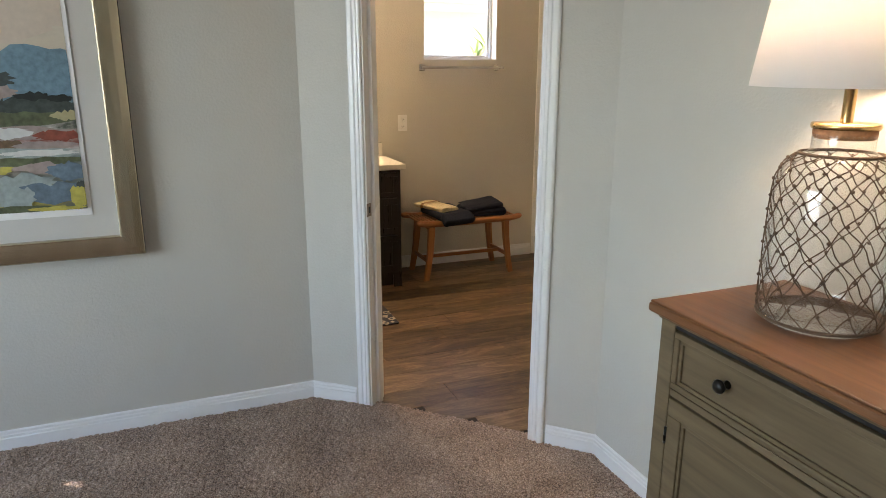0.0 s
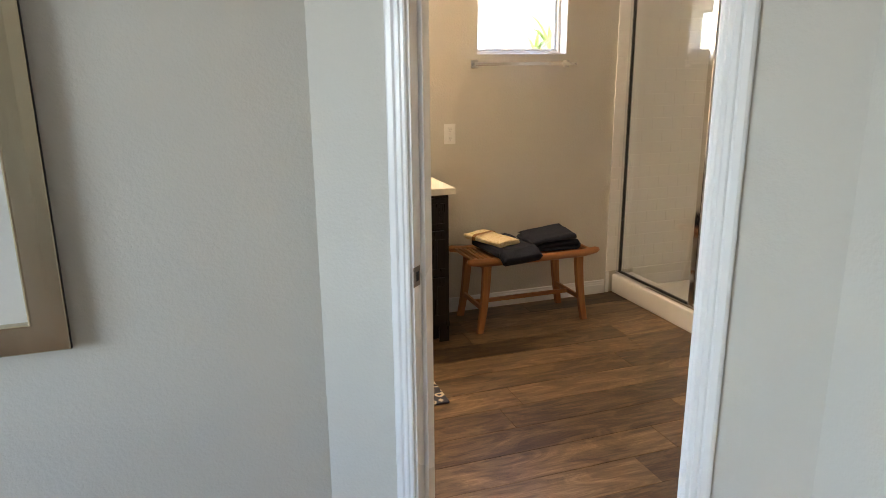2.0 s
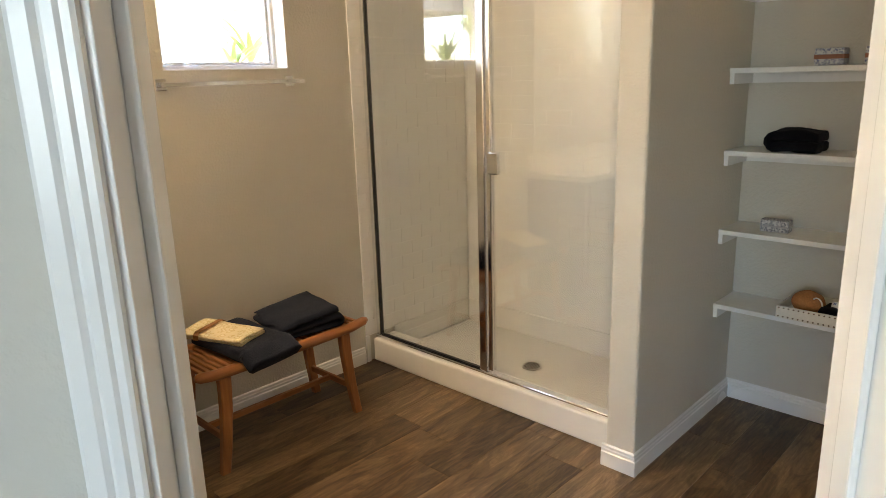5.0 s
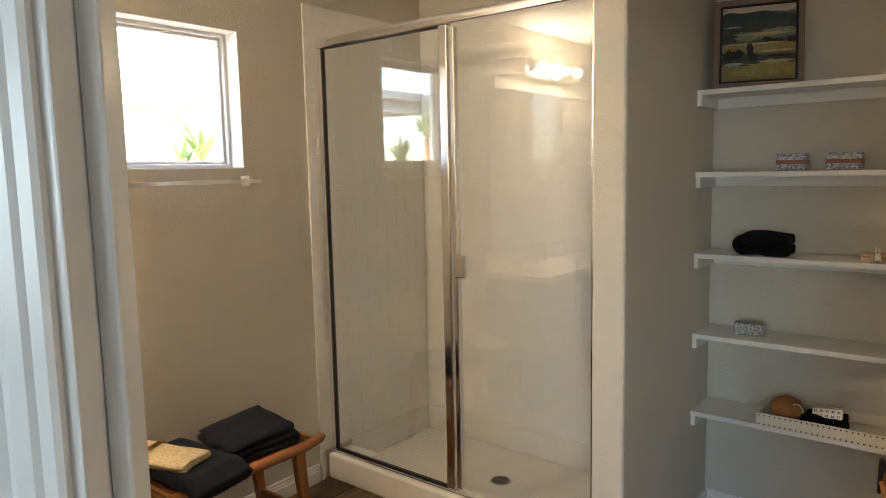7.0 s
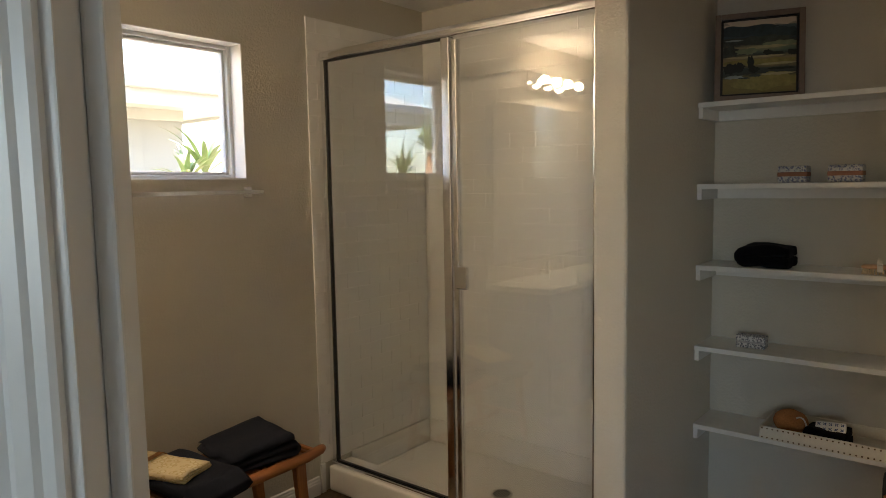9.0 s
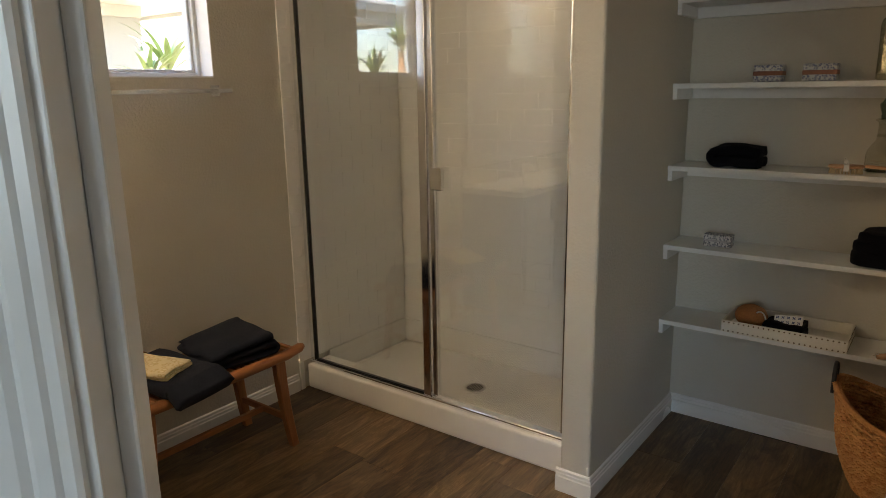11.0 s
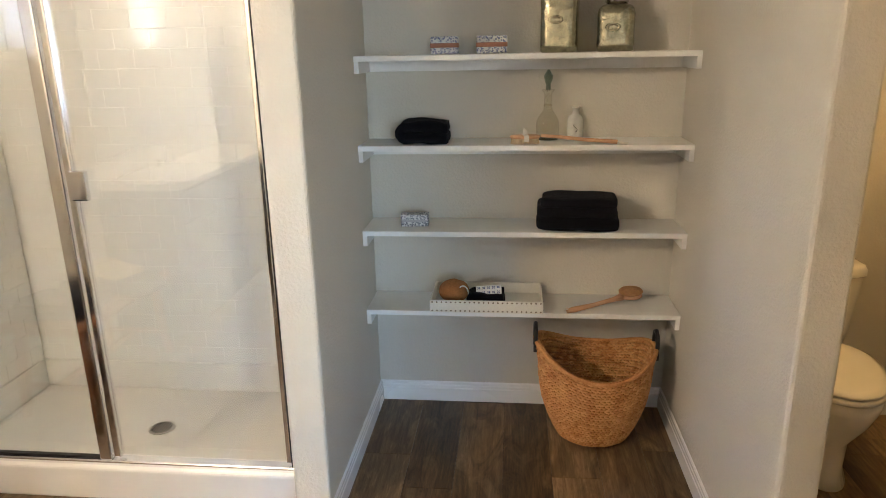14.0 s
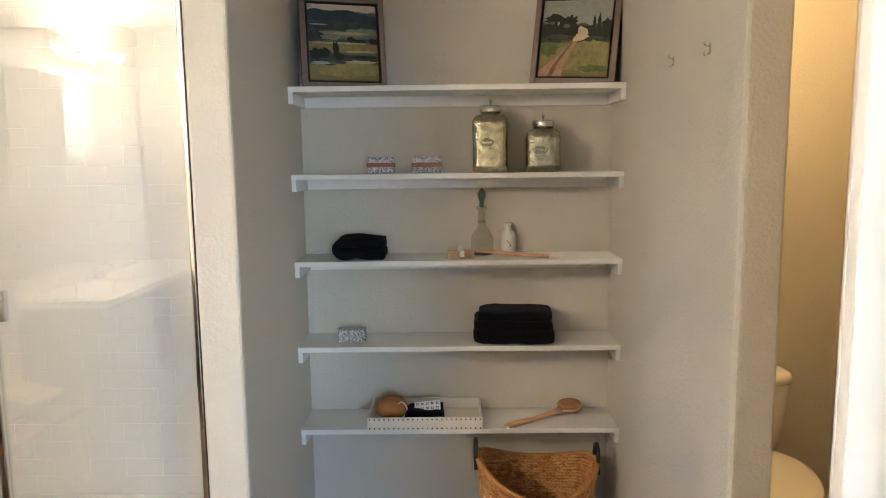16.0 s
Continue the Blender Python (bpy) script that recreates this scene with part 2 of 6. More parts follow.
def plank_material():
    m = mat("weathered_oak_vinyl_plank", (0.2, 0.13, 0.08), 0.38, 0, 0.45)
    n = Nodes(m)
    info = n.add("ObjectInfo")
    v = n.coords((2.1, 30, 1))
    shift = n.add("VectorMath")
    comb = n.add("CombineXYZ")
    off = n.math("MULTIPLY", info.outputs["Random"], 61.0)
    for i in range(3):
        n.link(off, comb.inputs[i])
    n.link(v, shift.inputs[0]), n.link(comb.outputs[0], shift.inputs[1])
    v = shift.outputs[0]
    g1 = n.noise(v, 1.0, 6, 0.66, 1.3)
    g2 = n.noise(v, 4.0, 4, 0.65)
    wide = n.coords((1.8, 6.5, 1))
    sh2 = n.add("VectorMath")
    n.link(wide, sh2.inputs[0]), n.link(comb.outputs[0], sh2.inputs[1])
    swirl = n.noise(sh2.outputs[0], 1.5, 5, 0.6, 1.7)
    rings = n.math("FRACT", n.math("MULTIPLY", swirl, 7.0), 0.0)
    f = n.math("ADD", n.math("MULTIPLY", g1, 0.28), n.math("ADD", n.math("MULTIPLY", g2, 0.22), n.math("MULTIPLY", swirl, 0.45)))
    f = n.math("ADD", f, n.math("MULTIPLY", rings, 0.045))
    f = n.math("ADD", f, n.math("MULTIPLY", n.math("SUBTRACT", info.outputs["Random"], 0.5), 0.15))
    n.color(n.ramp(f, [(0.33, (0.024, 0.014, 0.006)), (0.44, (0.092, 0.055, 0.025)), (0.54, (0.180, 0.112, 0.053)), (0.67, (0.34, 0.225, 0.118))]))
    n.rough(n.math("ADD", n.math("MULTIPLY", g2, 0.25), 0.27))
    n.bump(g1, 0.2, 0.001)
    return m


PLANK = plank_material()


def tile_material():
    m = mat("white_glazed_tile", (0.80, 0.78, 0.72), 0.02, 0, 0.5)
    n = Nodes(m)
    info = n.add("ObjectInfo")
    n.color(n.ramp(info.outputs["Random"], [(0, (0.865, 0.855, 0.815)), (1, (0.88, 0.872, 0.835))]))
    n.bump(n.noise(n.world(), 7, 1), 0.012, 0.003)
    return m


TILE = tile_material()
GROUT = varied("white_grout", (0.86, 0.85, 0.81), 0.6, 0, 0.04, 120, 0.3)


def wicker_material():
    m = mat("woven_water_hyacinth", (0.36, 0.18, 0.07), 0.75, 0, 0.25)
    n = Nodes(m)
    v = n.world()
    a, b = n.noise(v, 110, 4, 0.6), n.noise(v, 18, 3)
    g = n.add("NewGeometry")
    f = n.math("ADD", n.math("MULTIPLY", a, 0.4), n.math("ADD", n.math("MULTIPLY", b, 0.4), n.math("MULTIPLY", g.outputs["Random Per Island"], 0.2)))
    n.color(n.ramp(f, [(0.26, (0.28, 0.11, 0.033)), (0.42, (0.52, 0.235, 0.08)), (0.64, (0.70, 0.38, 0.15))]))
    n.bump(a, 0.5, 0.002)
    return m


WICKER = wicker_material()


def print_material(name, ink, paper, scale):
    """A small printed pattern of ink on paper."""
    m = mat(name, paper, 0.6)
    n = Nodes(m)
    v = n.coords((1, 1, 1))
    vo = n.add("TexVoronoi", Scale=scale)
    n.link(v, vo.inputs["Vector"])
    ns = n.noise(v, scale * 1.7, 2)
    f = n.math("ADD", n.math("MULTIPLY", vo.outputs["Distance"], 0.8), n.math("MULTIPLY", ns, 0.4))
    n.color(n.ramp(f, [(0.38, paper), (0.44, ink), (0.56, ink), (0.62, paper)]))
    return m


BLUEPRINT = print_material("blue_floral_paper", (0.09, 0.12, 0.26), (0.66, 0.66, 0.64), 130)
GREYPRINT = print_material("grey_blue_floral_paper", (0.05, 0.065, 0.11), (0.62, 0.62, 0.62), 150)
RUGMAT = print_material("navy_and_cream_rug_weave", (0.62, 0.55, 0.42), (0.030, 0.036, 0.055), 22)


def landscape_material(name, bands, wobble, blobs):
    """Painted bands that follow one another up the canvas, with ragged brushed edges and dabs of paint.
    Object space: x across, z up, both from 0 to 1."""
    m = mat(name, (0.3, 0.3, 0.2), 0.55)
    n = Nodes(m)
    c = n.coords((1, 1, 1), "UV")
    sep = n.add("SeparateXYZ")
    n.link(c, sep.inputs[0])
    st = n.add("Mapping")
    st.inputs["Scale"].default_value = (2.2, 6.0, 1)
    n.link(c, st.inputs[0])
    w1 = n.noise(st.outputs[0], 1.0, 5, 0.6, 0.5)
    w2 = n.noise(c, 14, 4, 0.65)
    h = n.math("ADD", sep.outputs[1], n.math("ADD", n.math("MULTIPLY", n.math("SUBTRACT", w1, 0.5), wobble), n.math("MULTIPLY", n.math("SUBTRACT", w2, 0.5), wobble * 0.35)))
    col = n.ramp(h, bands)
    dabs = n.ramp(n.noise(st.outputs[0], 2.6, 5, 0.7), [(0.30, blobs[0]), (0.5, blobs[1]), (0.7, blobs[2])])
    col = n.mix(0.35, col, dabs, "OVERLAY")
    n.color(col)
    n.bump(w2, 0.15, 0.001)
    return m


SEA_ART = landscape_material(
    "abstract_coast_painting",
    [(0.0, (0.13, 0.15, 0.13)), (0.06, (0.42, 0.36, 0.08)), (0.11, (0.17, 0.20, 0.18)), (0.17, (0.30, 0.25, 0.19)), (0.22, (0.20, 0.25, 0.24)), (0.265, (0.62, 0.60, 0.56)),
     (0.30, (0.28, 0.08, 0.05)), (0.335, (0.55, 0.52, 0.48)), (0.36, (0.07, 0.085, 0.06)), (0.43, (0.10, 0.12, 0.08)), (0.46, (0.17, 0.27, 0.34)), (0.58, (0.14, 0.26, 0.36)), (0.60, (0.58, 0.48, 0.36)), (0.72, (0.60, 0.53, 0.42)), (1.0, (0.55, 0.52, 0.44))],
    0.16, ((0.25, 0.27, 0.25), (0.5, 0.5, 0.5), (0.66, 0.63, 0.58)))
HILL_ART = landscape_material(
    "green_hills_painting",
    [(0.0, (0.21, 0.17, 0.055)), (0.2, (0.24, 0.20, 0.07)), (0.25, (0.035, 0.045, 0.04)), (0.33, (0.045, 0.06, 0.055)), (0.38, (0.25, 0.20, 0.09)), (0.48, (0.27, 0.22, 0.11)), (0.53, (0.035, 0.05, 0.045)), (0.57, (0.12, 0.17, 0.12)),
     (0.62, (0.30, 0.27, 0.15)), (0.66, (0.05, 0.06, 0.05)), (0.72, (0.03, 0.05, 0.06)), (0.85, (0.05, 0.085, 0.10)), (0.9, (0.09, 0.13, 0.14)), (0.92, (0.34, 0.30, 0.24)), (1.0, (0.36, 0.32, 0.26))],
    0.12, ((0.3, 0.33, 0.32), (0.5, 0.5, 0.5), (0.6, 0.58, 0.52)))
ROAD_ART = landscape_material(
    "country_road_painting",
    [(0.0, (0.16, 0.14, 0.035)), (0.22, (0.26, 0.22, 0.05)), (0.42, (0.21, 0.20, 0.045)), (0.47, (0.035, 0.04, 0.03)), (0.60, (0.025, 0.032, 0.028)), (0.68, (0.05, 0.055, 0.035)), (0.73, (0.24, 0.25, 0.21)), (1.0, (0.30, 0.31, 0.28))],
    0.16, ((0.3, 0.32, 0.28), (0.5, 0.5, 0.5), (0.6, 0.58, 0.5)))

PAINT = {
    name: varied(name + "_paint", c, 0.6, 0, spread, 45, 0.25, 0.0008)
    for name, c, spread in (
        ("slate_blue", (0.15, 0.25, 0.31), 0.35), ("ink_green", (0.045, 0.058, 0.050), 0.6), ("moss", (0.10, 0.115, 0.055), 0.5), ("rust_red", (0.24, 0.06, 0.035), 0.45),
        ("chalk", (0.62, 0.62, 0.59), 0.12), ("lemon", (0.46, 0.40, 0.08), 0.3), ("umber", (0.19, 0.115, 0.06), 0.45), ("mauve", (0.34, 0.27, 0.24), 0.25),
        ("mist", (0.30, 0.35, 0.33), 0.25), ("storm_blue", (0.12, 0.17, 0.21), 0.4), ("peach_sky", (0.60, 0.50, 0.40), 0.08), ("pale_field", (0.42, 0.37, 0.20), 0.2),
        ("sage", (0.20, 0.24, 0.14), 0.3), ("deep_hill", (0.030, 0.052, 0.060), 0.4), ("leaf_black", (0.012, 0.017, 0.013), 0.5), ("straw", (0.27, 0.235, 0.075), 0.35),
        ("fresh_grass", (0.11, 0.15, 0.04), 0.4), ("sand_path", (0.40, 0.24, 0.13), 0.3), ("cream_light", (0.60, 0.47, 0.30), 0.2), ("dim_sky", (0.28, 0.30, 0.26), 0.15))}

# ---- builders ----


def mesh_of(name, bm, material, smooth=False):
    me = bpy.data.meshes.new(name)
    bmesh.ops.recalc_face_normals(bm, faces=bm.faces)
    bm.to_mesh(me)
    bm.free()
    me.materials.append(material)
    if smooth:
        for p in me.polygons:
            p.use_smooth = True
    return me


def part(name, bm, material, parent, label="", smooth=False):
    ob = new(name, mesh_of(name, bm, material, smooth))
    ob.parent = parent
    if label:
        ob["label"] = label
    return ob


def solid(name, bm, material, label, category, kind="", m=None, smooth=False, group=""):
    ob = new(name, mesh_of(name, bm, material, smooth))
    if m is not None:
        ob.matrix_world = m
    return tagged(ob, label, category, group, kind)


def thing(name, m, label, category, group="", kind=""):
    ob = new(name)
    ob.empty_display_size = 0.05
    ob.matrix_world = m
    return tagged(ob, label, category, group, kind)


def box(x0, x1, y0, y1, z0, z1, bevel=0.0, bm=None, m=None, segments=2):
    bm = bm or bmesh.new()
    r = bmesh.ops.create_cube(bm, size=1)
    vs = r["verts"]
    bmesh.ops.scale(bm, vec=(abs(x1 - x0), abs(y1 - y0), abs(z1 - z0)), verts=vs)
    bmesh.ops.translate(bm, vec=((x0 + x1) / 2, (y0 + y1) / 2, (z0 + z1) / 2), verts=vs)
    if bevel:
        es = list({e for v in vs for e in v.link_edges})
        out = bmesh.ops.bevel(bm, geom=es, offset=bevel, segments=segments, profile=0.6, affect="EDGES")
        vs = list({v for f in out["faces"] for v in f.verts} | {v for v in vs if v.is_valid})
    if m is not None:
        bmesh.ops.transform(bm, matrix=m, verts=[v for v in vs if v.is_valid])
    return bm


def prism(points, z0, z1, bm=None):
    """An upright prism on a flat outline."""
    bm = bm or bmesh.new()
    lo = [bm.verts.new((x, y, z0)) for x, y in points]
    hi = [bm.verts.new((x, y, z1)) for x, y in points]
    bm.faces.new(lo[::-1]), bm.faces.new(hi)
    for i in range(len(points)):
        j = (i + 1) % len(points)
        bm.faces.new((lo[i], lo[j], hi[j], hi[i]))
    return bm


def lathe(profile, steps=32, bm=None, center=(0, 0)):
    """Turns a profile of (radius, height) about the upright axis."""
    bm = bm or bmesh.new()
    rings = []
    for r, z in profile:
        if r < 1e-5:
            rings.append([bm.verts.new((center[0], center[1], z))])
        else:
            rings.append([bm.verts.new((center[0] + r * math.cos(2 * math.pi * i / steps), center[1] + r * math.sin(2 * math.pi * i / steps), z)) for i in range(steps)])
    for a, b in zip(rings, rings[1:]):
        for i in range(steps):
            j = (i + 1) % steps
            if len(a) == 1 and len(b) == 1:
                continue
            if len(a) == 1:
                bm.faces.new((a[0], b[j], b[i]))
            elif len(b) == 1:
                bm.faces.new((a[i], a[j], b[0]))
            else:
                bm.faces.new((a[i], a[j], b[j], b[i]))
    return bm


def tube(points, radius, sides=8, bm=None, closed=False):
    """A round bar along a line of points; radius: a number or one for each point."""
    bm = bm or bmesh.new()
    pts = [Vector(p) for p in points]
    n = len(pts)
    rings, side = [], None
    for i, p in enumerate(pts):
        a = pts[(i - 1) % n] if closed or i else p
        b = pts[(i + 1) % n] if closed or i < n - 1 else p
        d = (b - a).normalized()
        if side is None:
            side = d.orthogonal().normalized()
        side = (side - d * side.dot(d)).normalized()
        up = d.cross(side)
        r = radius[i] if isinstance(radius, (list, tuple)) else radius
        rings.append([bm.verts.new(p + (side * math.cos(2 * math.pi * k / sides) + up * math.sin(2 * math.pi * k / sides)) * r) for k in range(sides)])
    for i in range(n if closed else n - 1):
        a, b = rings[i], rings[(i + 1) % n]
        for k in range(sides):
            l = (k + 1) % sides
            bm.faces.new((a[k], a[l], b[l], b[k]))
    if not closed:
        bm.faces.new(rings[0][::-1]), bm.faces.new(rings[-1])
    return bm


def sweep(profile, p0, p1, out, up, bm=None, miter0=0.0, miter1=0.0):
    """Extrudes a moulding profile of (out, up) pairs from p0 to p1. miter: how far each end runs on for one metre of outward reach."""
    bm = bm or bmesh.new()
    p0, p1, out, up = Vector(p0), Vector(p1), Vector(out), Vector(up)
    d = (p1 - p0).normalized()
    a = [bm.verts.new(p0 + out * o + up * u - d * miter0 * o) for o, u in profile]
    b = [bm.verts.new(p1 + out * o + up * u + d * miter1 * o) for o, u in profile]
    for i in range(len(profile)):
        j = (i + 1) % len(profile)
        bm.faces.new((a[i], a[j], b[j], b[i]))
    bm.faces.new(a[::-1]), bm.faces.new(b)
    return bm


def ripple(bm, amount, scale, seed=0.0):
    """Uneven hand-made surface: moves each vertex a little."""
    for v in bm.verts:
        v.co += noise.noise_vector(v.co * scale + Vector((seed, seed * 1.7, seed * 0.3))) * amount
    return bm


def fold(w, d, h, layers, seed, sag=0.0, bm=None):
    """One folded towel: a long sheet laid to and fro in layers with rounded turns, w across, d deep, h high."""
    bm = bm or bmesh.new()
    t = h / layers
    line = []
    for i in range(layers):
        z = t * (i + 0.5)
        xs = np.linspace(-w / 2 + t / 2, w / 2 - t / 2, 14)
        xs = xs if i % 2 == 0 else xs[::-1]
        line += [(float(x), z) for x in xs]
        if i < layers - 1:
            s = 1 if i % 2 == 0 else -1
            for k in range(1, 5):
                a = math.pi * k / 5
                line.append((s * (w / 2 - t / 2 + math.sin(a) * t / 2), z + (1 - math.cos(a)) * t / 2))
    half = t * 0.46
    prof = []
    for i, (x, z) in enumerate(line):
        x0, z0 = line[max(i - 1, 0)]
        x1, z1 = line[min(i + 1, len(line) - 1)]
        l = math.hypot(x1 - x0, z1 - z0) or 1
        prof.append((-(z1 - z0) / l, (x1 - x0) / l))
    ny = 12
    ring_all = []
    for k in range(ny + 1):
        y = -d / 2 + d * k / ny
        edge = min(k, ny - k) / ny
        th = half * (0.55 if edge == 0 else 1.0)
        up = [(x + nx * th, z + nz * th) for (x, z), (nx, nz) in zip(line, prof)]
        dn = [(x - nx * th, z - nz * th) for (x, z), (nx, nz) in zip(line, prof)]
        loop = up + dn[::-1]
        ring_all.append([bm.verts.new((x, y, max(0.001, z))) for x, z in loop])
    m = len(ring_all[0])
    for a, b in zip(ring_all, ring_all[1:]):
        for i in range(m):
            j = (i + 1) % m
            bm.faces.new((a[i], a[j], b[j], b[i]))
    for ring in (ring_all[0], ring_all[-1]):
        c = len(ring)
        for i in range(c // 2 - 1):
            bm.faces.new((ring[i], ring[i + 1], ring[c - 2 - i], ring[c - 1 - i]))
    for v in bm.verts:
        k = v.co.z / h
        n = noise.noise_vector(v.co * 9 + Vector((seed, 0, 0)))
        v.co += Vector((n.x * 0.010, n.y * 0.010, n.z * 0.006 * (0.3 + k)))
        v.co.z += -sag * k * (v.co.x / w) ** 2
        v.co.z = max(v.co.z, 0.0005)
    return bm


# ---- the plan ----
Y_WIN, X_BACK, Y_AL, Y_AR = 5.345, 3.871, 3.702, 2.4485
X_PIER, Y_PIER, X_GLASS, X_CURB = 2.9655, 3.825, 3.101, 3.057
Z_CEIL, Z_BED = 2.52, 2.74
BASE_H = 0.093
DIAG = Matrix.Translation((1.002, 3.208, 0)) @ Matrix.Rotation(radians(-44.8), 4, "Z")  # x along the slanted wall, y into the bathroom
DOOR_W, DOOR_H = 0.745, 2.04
WALL_T = 0.115


def on_diag(x, y):
    p = DIAG @ Vector((x, y, 0))
    return (p.x, p.y)


A = Vector((0.775, 3.404))   # where the slanted wall meets the picture wall
B = Vector(on_diag(1.028, 0.008))    # where it meets the wall behind the chest
LEFT = Vector((-1.0, 0.0))
DOWN = Vector((0.0, -1.0))
L_END, R_END = A + LEFT * 4.3, B + DOWN * 5.6


def slab(name, points, z0, z1, material, label, category="wall"):
    return solid(name, prism(points, z0, z1), material, label, category, "structure")


def tup(v):
    return (v[0], v[1])


up_left = Vector((-LEFT.y, LEFT.x)) * -1
out_right = Vector((-DOWN.y, DOWN.x))
Y_IN = A.y + 0.14
# bedroom walls
slab("wall_picture", [tup(A), tup(L_END), tup(L_END + up_left * 0.12), (A.x + 0.03, Y_IN)], 0, 2.8, WALL_BED, "light greige painted wall with orange-peel texture")
slab("wall_chest", [tup(B), tup(R_END), tup(R_END + out_right * 0.12), (B.x + 0.13, B.y + 0.06)], 0, 2.8, WALL_BED, "light greige painted wall behind the chest")
slab("wall_slant_west", [tup(A), on_diag(-0.02, 0.008), on_diag(-0.02, 0.008 + WALL_T), on_diag(-0.27, 0.008 + WALL_T)], 0, 2.8, WALL_BED, "narrow slanted greige wall beside the doorway")
slab("wall_slant_east", [on_diag(DOOR_W + 0.02, 0.008), on_diag(1.028, 0.008), on_diag(1.06, 0.008 + WALL_T), on_diag(DOOR_W + 0.02, 0.008 + WALL_T)], 0, 2.8, WALL_BED, "narrow slanted greige wall beside the doorway")
slab("wall_slant_head", [on_diag(-0.02, 0.008), on_diag(DOOR_W + 0.02, 0.008), on_diag(DOOR_W + 0.02, 0.008 + WALL_T), on_diag(-0.02, 0.008 + WALL_T)], DOOR_H + 0.02, 2.8, WALL_BED, "greige wall above the doorway")
# west wall of the bedroom with its window
XW, YS = -3.4, -3.0
for nm, y0, y1, z0, z1 in (("low", YS, 3.45, 0, 0.75), ("high", YS, 3.45, 2.25, 2.8), ("south", YS, 0.05, 0.75, 2.25), ("north", 2.45, 3.45, 0.75, 2.25)):
    solid("wall_bedroom_west_" + nm, box(XW - 0.12, XW, y0, y1, z0, z1), WALL_BED, "greige painted wall round the bedroom window", "wall", "structure")
solid("wall_bedroom_south", box(XW - 0.12, 2.2, YS - 0.12, YS, 0, 2.8), WALL_BED, "plain greige painted wall closing the bedroom", "wall", "structure")
solid("ceiling_bedroom", prism([(XW, YS), (2.0, YS), tup(B), tup(A), (XW, A.y)], Z_BED, Z_BED + 0.1), CEIL, "white painted bedroom ceiling", "ceiling", "structure")
# bathroom walls
XL = 0.1
WX0, WX1, WZ0, WZ1 = 2.056, 2.652, 1.582, 2.171
for nm, x0, x1, z0, z1 in (("low", XL, X_BACK + 0.12, 0, WZ0), ("high", XL, X_BACK + 0.12, WZ1, 2.8), ("west", XL, WX0, WZ0, WZ1), ("east", WX1, X_BACK + 0.12, WZ0, WZ1)):
    solid("wall_window_" + nm, box(x0, x1, Y_WIN, Y_WIN + 0.16, z0, z1), WALL_BATH, "warm greige textured wall round the bathroom window", "wall", "structure")
solid("wall_bath_west", box(XL - 0.12, XL, 3.45, Y_WIN + 0.16, 0, 2.8), WALL_BATH, "warm greige wall at the end of the vanity", "wall", "structure")
solid("wall_back", box(X_BACK, X_BACK + 0.12, 1.35, Y_WIN, 0, 2.8), WALL_BATH, "greige painted back wall of alcove, shower and toilet room", "wall", "structure")
solid("wall_pier", box(X_PIER, X_BACK, Y_AL, Y_PIER, 0, 2.8, 0.016, segments=4), WALL_BATH, "greige textured partition between shower and shelf alcove", "wall", "structure")
solid("wall_toilet_partition", box(2.61, X_BACK, Y_AR - 0.105, Y_AR, 0, 2.8, 0.016, segments=4), WALL_BATH, "greige textured partition between shelf alcove and toilet", "wall", "structure")
solid("wall_toilet_south", box(1.80, X_BACK, 1.37, 1.49, 0, 2.8), WALL_BATH, "greige wall of the toilet room", "wall", "structure")
solid("ceiling_bathroom", prism([(XL, A.y + 0.14), on_diag(-0.27, 0.13), on_diag(1.05, 0.13), (1.85, 1.49), (X_BACK, 1.49), (X_BACK, Y_WIN), (XL, Y_WIN)], Z_CEIL, Z_CEIL + 0.1), CEIL, "white textured bathroom ceiling", "ceiling", "structure")

# ---- skirting boards, each a moulded length ----
BASE = [(0, 0), (0.0135, 0), (0.0135, 0.060), (0.010, 0.064), (0.010, 0.074), (0.0075, 0.078), (0.0075, 0.088), (0.0035, BASE_H), (0, BASE_H)]


def skirting(p0, p1, out, m0=0.0, m1=0.0, z=0.0, name="baseboard"):
    solid(name, sweep(BASE, (*p0, z), (*p1, z), (*out, 0), (0, 0, 1), None, m0, m1), TRIM, "white moulded wooden baseboard along the wall", "baseboard", "structure")


n_diag = DIAG.to_3x3() @ Vector((0, -1, 0))
t1, t2 = math.tan(radians(22.5)), math.tan(radians(45))
skirting(tup(A), tup(L_END), (up_left.x * -1, up_left.y * -1), -t1, 0)
skirting(on_diag(-0.078, 0.008), tup(A), (n_diag.x, n_diag.y), 0, -t1)
skirting(tup(B), on_diag(DOOR_W + 0.078, 0.008), (n_diag.x, n_diag.y), -t1, 0)
skirting(tup(R_END), tup(B), (-out_right.x, -out_right.y), 0, -t1)
skirting((3.0, Y_WIN), (1.72, Y_WIN), (0, -1))
skirting((X_PIER, Y_AL), (X_PIER, Y_PIER + 0.012), (-1, 0), 1, 0)
skirting((X_BACK, Y_AL), (X_PIER, Y_AL), (0, -1), -1, 1)
skirting((X_BACK, Y_AR), (X_BACK, Y_AL), (-1, 0), -1, -1)
skirting((2.61, Y_AR), (X_BACK, Y_AR), (0, 1), 1, -1)
skirting((2.61, Y_AR - 0.105), (2.61, Y_AR), (-1, 0), 1, 1)
skirting((X_BACK, 1.49), (X_BACK, Y_AR - 0.105), (-1, 0))
skirting((X_BACK, Y_AR - 0.105), (2.61, Y_AR - 0.105), (0, -1))

